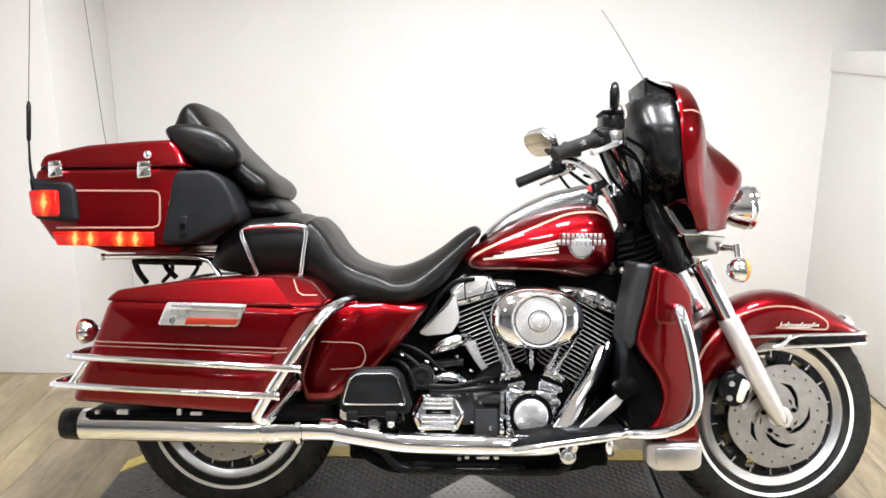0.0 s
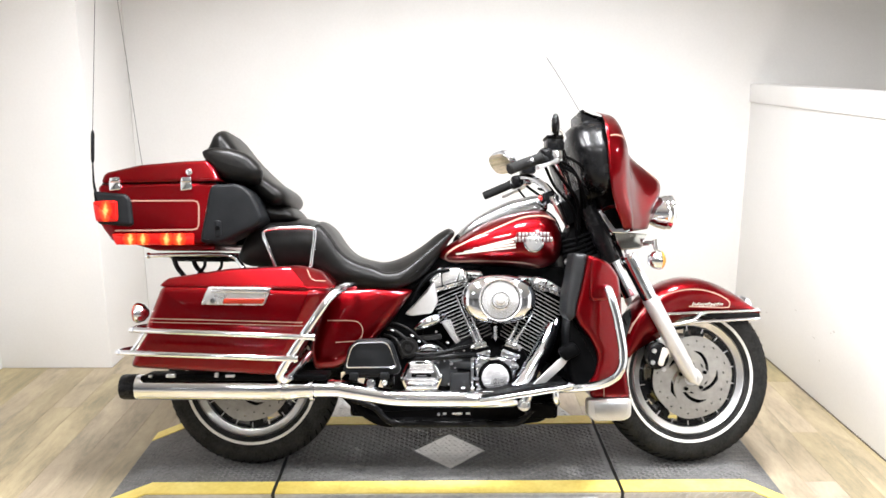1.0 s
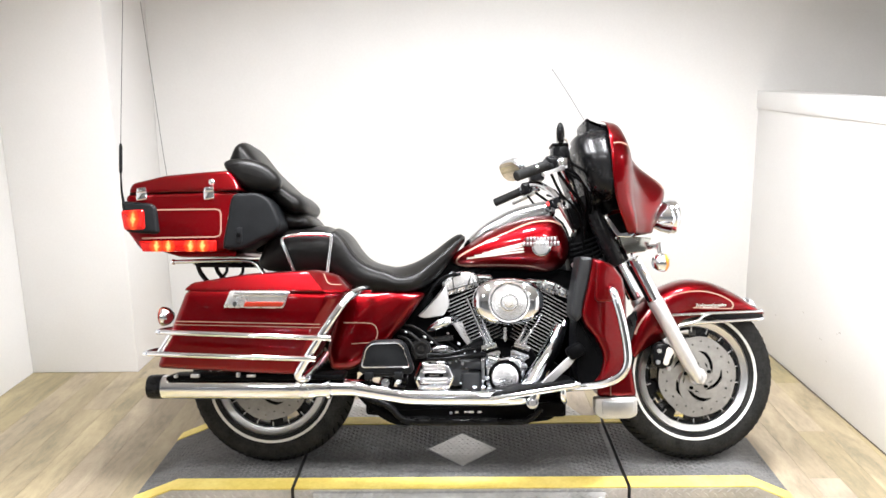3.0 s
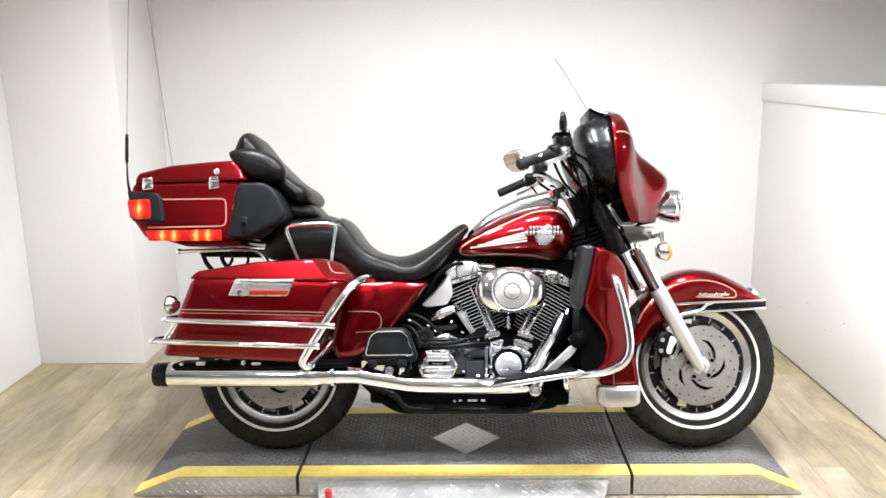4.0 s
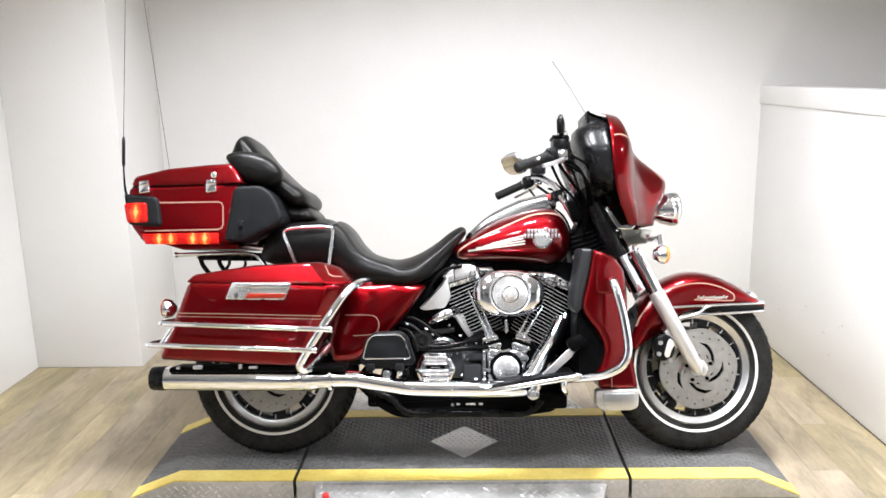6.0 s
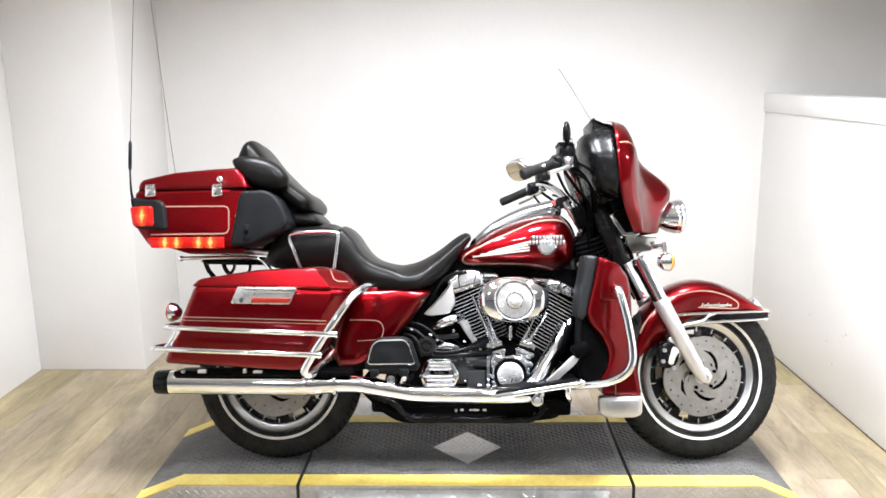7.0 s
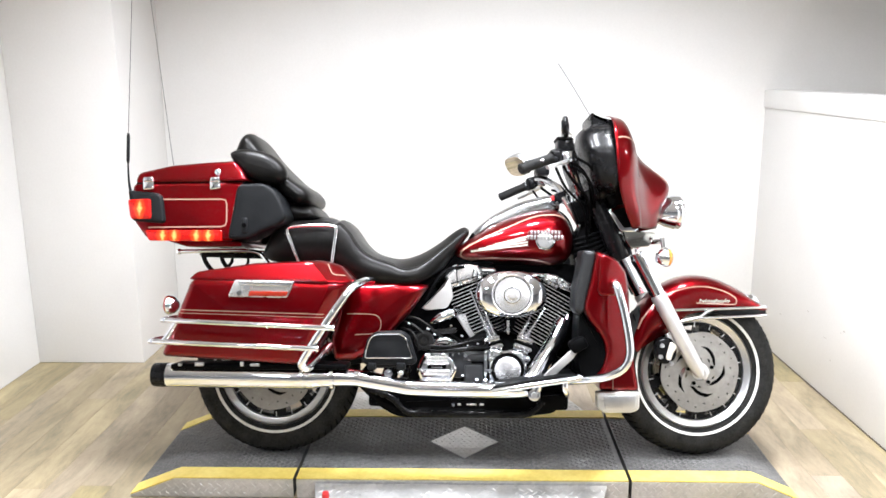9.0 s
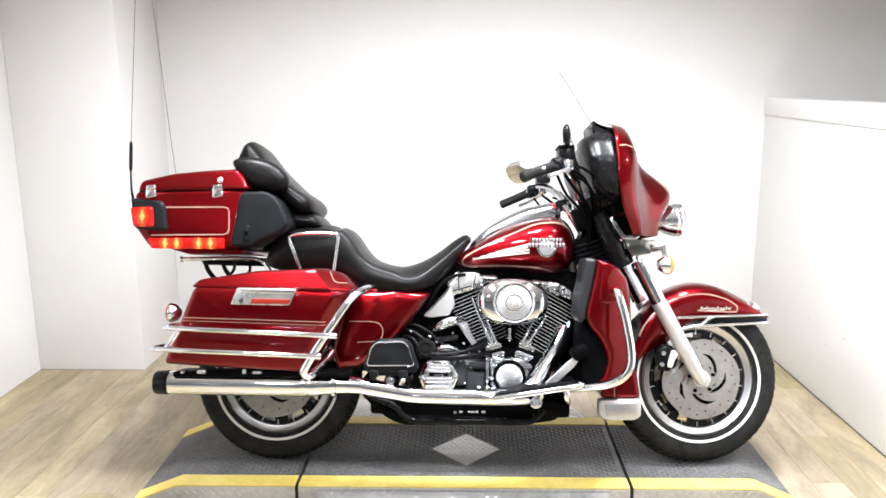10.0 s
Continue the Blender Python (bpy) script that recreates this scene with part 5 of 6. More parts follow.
part("rear_exhaust_elbow", tube([(0.085, -0.12, 0.537), (0.055, -0.148, 0.530), (0.020, -0.155, 0.518), (-0.010, -0.15, 0.503), (-0.030, -0.13, 0.490)], [0.012, 0.019, 0.018, 0.012, 0.005], 14), CHROME, bike)
part("frame_cover", slab(fillet([(-0.30, 0.36), (-0.02, 0.36), (0.02, 0.55), (-0.02, 0.66), (-0.16, 0.62)], 0.02), -0.10, 0.10, 0.01), ENGINE, bike)
part("skid_pan", slab(fillet([(-0.25, 0.192), (-0.16, 0.186), (-0.12, 0.172), (0.34, 0.172), (0.380, 0.178), (0.476, 0.180), (0.478, 0.248), (-0.25, 0.25)], 0.012), -0.14, 0.14, 0.012), ENGINE, bike, "black sump and lower frame")
for s in SIDES:
    part("lower_frame_tube", tube([(-0.25, s * 0.13, 0.250), (-0.165, s * 0.15, 0.226), (-0.120, s * 0.155, 0.184), (-0.070, s * 0.155, 0.169), (0.120, s * 0.155, 0.168), (0.300, s * 0.155, 0.168), (0.345, s * 0.155, 0.178), (0.385, s * 0.15, 0.215)], 0.0125, 14), BLACK, bike, "black lower frame tube")
for x, w in ((0.075, 0.012), (0.108, 0.036), (0.156, 0.014)):
    part("sump_mark", box(x, x + w, -0.1425, -0.139, 0.197, 0.204, 0.0005), LATCH, bike, "pale marking on the sump")
# hoses, wires and small fittings between the seat and the gearbox
def loom(pts, radius, mat):
    return part("hose", tube(pts, radius, 10), mat, bike)


loom([(-0.120, -0.15, 0.500), (-0.085, -0.19, 0.492), (-0.055, -0.20, 0.470), (-0.030, -0.19, 0.440), (-0.010, -0.18, 0.418)], 0.0058, HOSE)
loom([(-0.110, -0.16, 0.520), (-0.070, -0.18, 0.514), (-0.030, -0.18, 0.490), (0.000, -0.17, 0.462), (0.020, -0.15, 0.445)], 0.0042, HOSE)
loom([(-0.130, -0.15, 0.478), (-0.090, -0.20, 0.470), (-0.070, -0.21, 0.440), (-0.062, -0.20, 0.400)], 0.0045, HOSE)
part("horn", lathe([(0, -0.010), (0.010, -0.010), (0.012, -0.004), (0.020, -0.004), (0.022, -0.009), (0.027, -0.009), (0.029, -0.003), (0.033, -0.003), (0.035, 0.004), (0.034, 0.03), (0, 0.03)], (-0.044, -0.20, 0.436), 28), HOSE, bike, "round dark horn with stepped rings")
for x, y, z, rr in ((-0.098, -0.19, 0.496, 0.007), (-0.030, -0.195, 0.478, 0.008), (-0.006, -0.19, 0.458, 0.006), (0.092, -0.18, 0.452, 0.007), (0.004, -0.18, 0.525, 0.004)):
    part("clip", cylinder((x - rr * 0.6, y, z + rr * 0.3), (x + rr * 0.6, y - 0.004, z - rr * 0.3), rr * 0.45, seg=10, edge=0.0008), ALU, bike, "small metal clip")
part("battery_tray_edge", slab(fillet([(-0.020, 0.470), (0.070, 0.478), (0.072, 0.462), (-0.012, 0.454)], 0.004), -0.155, -0.12, 0.003), HOSE, bike)
# added filler that keeps the gap between seat and tank dark
part("frame_filler", slab(fillet([(-0.020, 0.640), (0.004, 0.690), (0.040, 0.752), (0.140, 0.760), (0.240, 0.730), (0.200, 0.690), (0.100, 0.700)], 0.01), -0.06, 0.06, 0.01), ENGINE, bike, "black filler for the dark gap under the tank")
part("sump_bolt", cylinder((0.06, -0.13, 0.20), (0.06, -0.152, 0.20), 0.006, seg=10), CHROME, bike)

# passenger footboard, folded up, and rider footboard
for s in SIDES:
    fb = part("passenger_footboard", slab(fillet([(-0.252, 0.378), (-0.232, 0.455), (-0.205, 0.477), (-0.112, 0.480), (-0.088, 0.462), (-0.062, 0.378), (-0.072, 0.364), (-0.240, 0.364)], 0.014), s * 0.33, s * 0.28, 0.008), PLASTIC, bike, "folded black passenger footboard with bright edge")
    loop = fillet([(-0.242, 0.388), (-0.224, 0.452), (-0.204, 0.469), (-0.116, 0.471), (-0.098, 0.456), (-0.076, 0.388)], 0.014, 4)
    part("edge_trim", tube([(x, s * 0.333, z) for x, z in loop], 0.0028, 8, 1, closed=True), CHROME, fb, "bright edge trim")
    part("lower_bolt", lathe([(0, s * 0.030), (0.014, s * 0.028), (0.018, s * 0.020), (0.019, 0), (0, 0)], (-0.160, s * 0.300, 0.335), 20), CHROME, fb, "round chrome bolt head")
    part("hinge", cylinder((-0.215, s * 0.315, 0.362), (-0.105, s * 0.315, 0.362), 0.011, seg=14), BLACK, fb)
    for x in (-0.215, -0.115):
        part("hinge_ear", box(x - 0.014, x + 0.014, s * 0.29, s * 0.345, 0.348, 0.372, 0.003), PLASTIC, fb)
    part("support_bracket", tube([(-0.10, s * 0.30, 0.36), (-0.10, s * 0.26, 0.33), (-0.12, s * 0.16, 0.30)], 0.014, 10), BLACK, fb)
    part("bracket_bolt", ball((-0.115, s * 0.335, 0.340), 0.011), CHROME, fb)
    rb = part("rider_footboard", slab(fillet([(0.195, 0.281), (0.20, 0.294), (0.33, 0.318), (0.466, 0.341), (0.481, 0.335), (0.472, 0.324), (0.33, 0.302)], 0.006), s * 0.36, s * 0.20, 0.01), ENGINE, bike, "long black rider footboard with chrome rim")
    part("board_rim", tube([(0.195, s * 0.362, 0.281), (0.33, s * 0.364, 0.302), (0.474, s * 0.362, 0.325), (0.486, s * 0.34, 0.331), (0.481, s * 0.24, 0.331)], 0.0095, 12), CHROME, rb)
    part("board_mount", cylinder((0.34, s * 0.25, 0.266), (0.335, s * 0.368, 0.270), 0.021, seg=20, edge=0.004), CHROME, rb)
    part("mount_arm", tube([(0.335, s * 0.352, 0.270), (0.348, s * 0.352, 0.300)], 0.018, 12, 1), CHROME, rb)
    part("mount_bolt", lathe([(0, s * 0.006), (0.009, s * 0.006), (0.011, 0), (0, 0)], (0.335, s * 0.369, 0.270), 16), ALU, rb)
    part("front_mount", tube([(0.44, s * 0.355, 0.315), (0.44, s * 0.352, 0.285), (0.45, s * 0.30, 0.262), (0.43, s * 0.15, 0.24)], 0.010, 10), CHROME, rb)
part("brake_pedal", slab(fillet([(0.372, 0.326), (0.392, 0.345), (0.452, 0.402), (0.478, 0.421), (0.490, 0.410), (0.474, 0.385), (0.408, 0.326)], 0.004), -0.305, -0.288, 0.002), SATIN, bike, "long brake pedal arm")
part("pedal_pad", box(-0.030, 0.030, -0.035, 0.035, -0.022, 0.022, 0.012), ENGINE, bike, "black rubber brake pedal pad", pose(0.490, -0.30, 0.434, 0, -30, 0))

# lower leg fairings and engine guard
LOWER = [(0.549, 0.752), (0.570, 0.746), (0.617, 0.728), (0.656, 0.684), (0.667, 0.624), (0.674, 0.500), (0.672, 0.400), (0.652, 0.350), (0.600, 0.320), (0.520, 0.305), (0.545, 0.322), (0.574, 0.356), (0.585, 0.401), (0.579, 0.437), (0.556, 0.480), (0.524, 0.519), (0.507, 0.558), (0.514, 0.594), (0.529, 0.651), (0.540, 0.708)]
for s in SIDES:
    lw = block(LOWER, 0.014, s * 0.345, s * 0.20, 0.014, 4)
    for v in lw.verts:
        v.co.y -= s * (max(0, v.co.x - 0.57) ** 2 * 5 + max(0, 0.56 - v.co.z) * 0.15)
    low = part("lower_fairing", lw, RED, bike, "dark red leg shield")
    dr = block([(0.559, 0.742), (0.551, 0.616), (0.561, 0.602), (0.660, 0.605), (0.661, 0.628), (0.652, 0.680), (0.620, 0.722), (0.582, 0.741)], 0.012, s * 0.352, s * 0.26, 0.010, 3)
    for v in dr.verts:
        v.co.y -= s * max(0, v.co.x - 0.57) ** 2 * 5
    part("compartment_door", dr, RED, low, "dark red compartment door")
    gl = block([(0.505, 0.758), (0.548, 0.754), (0.541, 0.708), (0.527, 0.644), (0.513, 0.590), (0.508, 0.550), (0.490, 0.533), (0.474, 0.557), (0.481, 0.622), (0.494, 0.686)], 0.010, s * 0.341, s * 0.18, 0.014, 4)
    part("inner_panel", gl, GREYPANEL, low, "grey inner panel")
    # black slab stands for the dark open gap below the inner panel
    part("lower_gap_shade", slab(spline([(0.50, 0.54), (0.54, 0.50), (0.585, 0.45), (0.592, 0.39), (0.57, 0.325), (0.51, 0.318), (0.492, 0.40)], 4, True), s * 0.300, s * 0.12, 0.01), ENGINE, low)
part("radiator_shroud", slab(fillet([(0.49, 0.30), (0.60, 0.33), (0.60, 0.70), (0.52, 0.70)], 0.02), -0.16, 0.16, 0.01), ENGINE, bike)
gp = [(0.595, 0.10, 0.652), (0.602, 0.25, 0.652), (0.606, 0.35, 0.645), (0.614, 0.376, 0.620), (0.634, 0.383, 0.543), (0.649, 0.386, 0.450), (0.648, 0.385, 0.400), (0.630, 0.378, 0.362), (0.591, 0.36, 0.336), (0.536, 0.32, 0.318), (0.452, 0.24, 0.300), (0.42, 0.14, 0.290)]
for s in SIDES:
    part("engine_guard", tube([(x, s * y, z) for x, y, z in gp], 0.0142, 18), CHROME, bike, "chrome engine guard bar")

# ---- front end, turned with the bars ----
FENDER = spline([(0.700, 0.410), (0.722, 0.480), (0.765, 0.565), (0.830, 0.630), (0.925, 0.667), (1.022, 0.663), (1.118, 0.623), (1.180, 0.575), (1.208, 0.548)], 4)
LOWEDGE = spline([(0.735, 0.385), (0.752, 0.405), (0.792, 0.430), (0.850, 0.462), (0.915, 0.520), (1.012, 0.538), (1.118, 0.541), (1.180, 0.542), (1.212, 0.540)], 4)


def shell(rim, low, w):
    bm, loops = bmesh.new(), []
    for t, l in zip(rim, low):
        t, l = Vector((t[0], t[1])), Vector((l[0], l[1]))
        d = (t - l)
        r = min(0.055, d.length * 0.6)
        loop = [(l.x, -w, l.y)]
        u = d.normalized()
        for a in [math.pi / 2 * j / 6 for j in range(7)]:
            q = t - u * r * (1 - math.sin(a))
            loop.append((q.x, -w + w * (1 - math.cos(a)), q.y))
        loops.append(loop + [(x, -y, z) for x, y, z in reversed(loop[:-1])])
    rows = [[bm.verts.new(p) for p in loop] for loop in loops]
    for a, b in zip(rows, rows[1:]):
        for i in range(len(a) - 1):
            bm.faces.new((a[i], a[i + 1], b[i + 1], b[i]))
    return bm


fb = shell(FENDER, LOWEDGE, 0.092)
bmesh.ops.triangulate(fb, faces=fb.faces)
fsurf = fb.copy()
fender = part("front_fender", fb, RED, bike, "dark red front fender with gold pinstripe", TURNED)
fender.modifiers.new("thickness", "SOLIDIFY").thickness = 0.002
fender.modifiers["thickness"].offset = 0
for s in SIDES:
    part("pinstripe", ribbon([(0.738, 0.470), (0.757, 0.510), (0.80, 0.565), (0.845, 0.598), (0.92, 0.622), (0.988, 0.625), (1.05, 0.610), (1.092, 0.586), (1.096, 0.566), (1.075, 0.561), (0.95, 0.566)], 0.0045, fsurf, s), GOLD, fender, "", TURNED)
    for k in range(17):
        x = 0.962 + k * 0.0066
        part("script_mark", ribbon([(x, 0.5685 + 0.0012 * (k % 2)), (x + 0.0045, 0.5765 + 0.0045 * (k in (0, 3, 9, 14)))], 0.0026, fsurf, s, 0.0028, n=2), CREAM, fender, "", TURNED)
    part("script_line", ribbon([(0.985, 0.5660), (1.05, 0.5672)], 0.0016, fsurf, s, 0.0028, n=6), CREAM, fender, "", TURNED)
    part("fender_trim", tube([(0.870, s * 0.096, 0.540), (1.00, s * 0.097, 0.5445), (1.15, s * 0.097, 0.549), (1.205, s * 0.088, 0.551), (1.222, s * 0.045, 0.552), (1.226, 0, 0.552)], 0.0055, 10), CHROME, fender, "chrome fender rail", TURNED)
    part("fender_trim", tube([(0.925, s * 0.100, 0.505), (1.00, s * 0.100, 0.512), (1.15, s * 0.100, 0.519), (1.205, s * 0.090, 0.522), (1.222, s * 0.045, 0.523), (1.226, 0, 0.523)], 0.0055, 10), CHROME, fender, "chrome fender rail", TURNED)
    part("trim_strut", tube([(0.89, s * 0.10, 0.50), (0.95, s * 0.103, 0.512), (0.985, s * 0.10, 0.535), (1.01, s * 0.098, 0.544)], 0.006, 10), CHROME, fender, "", TURNED)
    part("black_infill", slab([(0.98, 0.541), (1.205, 0.546), (1.21, 0.525), (1.05, 0.519)], s * 0.092, s * 0.086, 0.002), BLACK, fender, "", TURNED)
part("tip_lamp", puff(spline([(1.150, 0.590), (1.175, 0.600), (1.200, 0.590), (1.215, 0.562), (1.19, 0.558), (1.165, 0.570)], 4, True), 0.035, [(1.18, 0.578), (1.19, 0.575)], p=2.6), CHROME, fender, "chrome fender tip lamp", TURNED)
part("tip_trim", slab(fillet([(1.195, 0.553), (1.228, 0.553), (1.228, 0.521), (1.195, 0.521)], 0.006), -0.05, 0.05, 0.01), BLACK, fender, "", TURNED)

# mud flap at the back of the front fender
flap = part("fender_spoiler", block([(0.600, 0.44), (0.700, 0.47), (0.733, 0.25), (0.588, 0.25)], 0.02, -0.15, 0.12, 0.02), RED, bike, "red spoiler with a polished lower trim")
part("pinstripe", box(0.634, 0.6375, -0.153, -0.1495, 0.256, 0.31), GOLD, flap)
part("flap_trim", block([(0.577, 0.250), (0.731, 0.252), (0.729, 0.188), (0.706, 0.176), (0.605, 0.174), (0.578, 0.192)], 0.012, -0.160, -0.105, 0.007, 3), SATIN, flap, "polished trim")
part("trim_face", block([(0.600, 0.240), (0.718, 0.241), (0.716, 0.200), (0.702, 0.188), (0.605, 0.187)], 0.012, -0.1635, -0.15, 0.003, 2), ALU, flap)

# fork
def fork_point(t):
    return Vector((0.944, 0, 0.322)).lerp(Vector((0.635, 0, 0.912)), t)


for s in SIDES:
    off = Vector((0, s * 0.125, 0))
    leg = part("fork_slider", tube([fork_point(t) + off for t in (-0.03, 0.03, 0.06, 0.30, 0.46, 0.475)], [0.016, 0.024, 0.026, 0.0275, 0.029, 0.024], 22, 1), SATIN, bike, "silver fork slider", TURNED)
    part("fork_tube", cylinder(fork_point(0.46) + off, fork_point(0.72) + off, 0.0265, seg=24), CHROME, leg, "chrome fork tube", TURNED)
    part("fork_cover", cylinder(Vector((0.666, 0, 0.724)) + off, Vector((0.556, 0, 0.985)) + off, 0.033, seg=20, edge=0.004), BLACK, leg, "black fork cover", TURNED)
    part("axle_nut", lathe([(0, s * 0.012), (0.010, s * 0.012), (0.011, s * 0.009), (0.018, s * 0.008), (0.019, 0), (0, 0)], (XF, s * 0.126, AXLE_Z), 24), SATIN, leg, "", TURNED)
    part("axle_clamp", slab(fillet([(0.925, 0.345), (0.965, 0.35), (0.985, 0.318), (0.968, 0.288), (0.95, 0.296)], 0.01), s * 0.105, s * 0.138, 0.006), SATIN, leg, "", TURNED)
    # brake caliper
    cal = part("brake_caliper", slab(spline([(0.800, 0.430), (0.842, 0.440), (0.868, 0.405), (0.858, 0.360), (0.820, 0.345), (0.795, 0.37)], 4, True), s * 0.125, s * 0.060, 0.012), BLACK, bike, "black brake caliper", TURNED)
    part("caliper_badge", slab(spline([(0.845, 0.425), (0.866, 0.410), (0.852, 0.385), (0.842, 0.360), (0.826, 0.366), (0.834, 0.398)], 3, True), s * 0.122, s * 0.131, 0.003), CREAM, cal, "", TURNED)
    for x, z in ((0.812, 0.412), (0.806, 0.372), (0.845, 0.348)):
        part("bolt", cylinder((x, s * 0.12, z), (x, s * 0.133, z), 0.008, seg=10), ALU, cal, "", TURNED)
    part("caliper_mount", slab(fillet([(0.83, 0.45), (0.87, 0.48), (0.90, 0.43), (0.87, 0.38)], 0.01), s * 0.115, s * 0.10, 0.004), SATIN, cal, "", TURNED)
part("lower_triple_clamp", slab(fillet([(0.58, 0.745), (0.70, 0.79), (0.72, 0.745), (0.60, 0.70)], 0.01), -0.10, 0.10, 0.01), BLACK, bike, "", TURNED)
part("fork_panel_core", slab(fillet([(0.680, 0.826), (0.786, 0.821), (0.765, 0.777), (0.700, 0.768)], 0.01), -0.11, 0.11, 0.006), FORKPLATE, bike, "grey metal panel below the headlamp", TURNED)
for s in SIDES:
    fp = part("fork_side_panel", slab(fillet([(0.612, 0.903), (0.646, 0.922), (0.680, 0.928), (0.727, 0.836), (0.711, 0.824), (0.660, 0.826)], 0.005), s * 0.152, s * 0.115, 0.004), CHROME, bike, "chrome fork side panel with a black plate as its dark recess", TURNED)
    # proud black plate paints the shade of the hollow in the panel
    part("recess_shade", slab(fillet([(0.629, 0.901), (0.672, 0.914), (0.712, 0.843), (0.672, 0.838)], 0.006), s * 0.1500, s * 0.1545, 0.001, 2), ENGINE, fp, "raised black plate for the shade of a recess", TURNED)
    part("lower_panel", slab(fillet([(0.672, 0.832), (0.790, 0.822), (0.769, 0.773), (0.698, 0.765), (0.680, 0.793)], 0.006), s * 0.140, s * 0.112, 0.004), FORKPLATE, fp, "dull grey lower panel", TURNED)
    part("panel_bolt", ball((0.724, s * 0.153, 0.745), 0.008, squash=(1, 0.6, 1)), CHROME, fp, "", TURNED)
    # black bar puts the chrome tube's darker side into colour
    part("tube_edge_shade", tube([fork_point(t) + Vector((-0.022, s * 0.137, -0.011)) for t in (0.48, 0.58, 0.69)], 0.0065, 8, 1), ENGINE, fp, "dark bar painting the shaded edge of the fork tube", TURNED)

# passing lamp bar with turn signals
for s in SIDES:
    stalk = part("lamp_bar", tube([(0.78, s * 0.05, 0.79), (0.80, s * 0.12, 0.790), (0.803, s * 0.185, 0.785)], 0.010, 12), CHROME, bike, "chrome lamp bar", TURNED)
    part("lamp_post", tube([(0.802, s * 0.19, 0.80), (0.804, s * 0.195, 0.765)], 0.010, 12, 1), CHROME, stalk, "", TURNED)
    ts = part("front_turn_signal", lathe([(0, -0.03), (0.018, -0.027), (0.029, -0.014), (0.033, 0.004), (0.033, 0.012), (0, 0.012)], (0.803, s * 0.197, 0.730), 26, "x"), CHROME, bike, "chrome front turn signal with amber lens", TURNED)
    part("lens", lathe([(0.031, 0.0), (0.030, 0.006), (0.02, 0.014), (0, 0.016)], (0.816, s * 0.197, 0.730), 26, "x"), AMBER, ts, "amber lens", TURNED)
hl = part("headlamp", lathe([(0, -0.06), (0.04, -0.05), (0.056, -0.02), (0.063, 0.008), (0.066, 0.014), (0.063, 0.024), (0.065, 0.032), (0.062, 0.038), (0, 0.038)], (0.880, 0, 0.910), 40, "x"), CHROME, bike, "chrome headlamp", TURNED)
part("lens", lathe([(0.061, 0.0), (0.04, 0.012), (0, 0.018)], (0.918, 0, 0.910), 36, "x"), LIGHTLENS, hl, "clear headlamp lens", TURNED)

# batwing fairing: one shell, wide at the rear edge, meeting at the nose
def fairing_shell():
    """Rows from rear edge to nose; each row runs over the outline from top to bottom."""
    bm = bmesh.new()
    edge = spline([(0.618, 0.10, 1.258), (0.615, 0.20, 1.232), (0.612, 0.270, 1.188), (0.614, 0.295, 1.120), (0.618, 0.297, 1.035), (0.630, 0.285, 0.955), (0.658, 0.25, 0.885), (0.690, 0.20, 0.832)], 4)
    mid = spline([(0.668, 0.09, 1.240), (0.682, 0.16, 1.205), (0.694, 0.205, 1.155), (0.700, 0.228, 1.100), (0.700, 0.235, 1.030), (0.704, 0.225, 0.955), (0.718, 0.205, 0.890), (0.725, 0.175, 0.836)], 4)
    mid2 = spline([(0.705, 0.05, 1.205), (0.712, 0.10, 1.168), (0.715, 0.135, 1.120), (0.722, 0.150, 1.060), (0.750, 0.150, 0.990), (0.760, 0.150, 0.930), (0.765, 0.145, 0.880), (0.765, 0.125, 0.838)], 4)
    nose = spline([(0.718, 0.02, 1.192), (0.738, 0.035, 1.142), (0.772, 0.05, 1.090), (0.825, 0.060, 1.045), (0.852, 0.070, 1.010), (0.846, 0.090, 0.965), (0.815, 0.100, 0.905), (0.805, 0.09, 0.845)], 4)
    cent = spline([(0.720, 0.0, 1.194), (0.743, 0.0, 1.145), (0.780, 0.0, 1.095), (0.838, 0.0, 1.050), (0.868, 0.0, 1.015), (0.866, 0.0, 0.966), (0.845, 0.0, 0.905), (0.830, 0.0, 0.848)], 4)
    grid = []
    for e, a, b, c, d in zip(edge, mid, mid2, nose, cent):
        swell = e.lerp(a, 0.5) + Vector((0.012, 0.012, 0.004))
        grid.append(spline([e, swell, a], 4)[:-1] + spline([a, b, c, d], 5))
    for s in SIDES:
        rows = [[bm.verts.new((p.x, s * p.y, p.z)) for p in row] for row in grid]
        for a, b in zip(rows, rows[1:]):
            for i in range(len(a) - 1):
                bm.faces.new((a[i], a[i + 1], b[i + 1], b[i]))
    bmesh.ops.remove_doubles(bm, verts=bm.verts, dist=0.0005)
    return bm


fair_bm = fairing_shell()
bmesh.ops.triangulate(fair_bm, faces=fair_bm.faces)
fair_surf = fair_bm.copy()
fair = part("fairing", fair_bm, RED, bike, "dark red batwing fairing", TURNED)
fair.modifiers.new("thickness", "SOLIDIFY").thickness = 0.003
fair.modifiers["thickness"].offset = 0
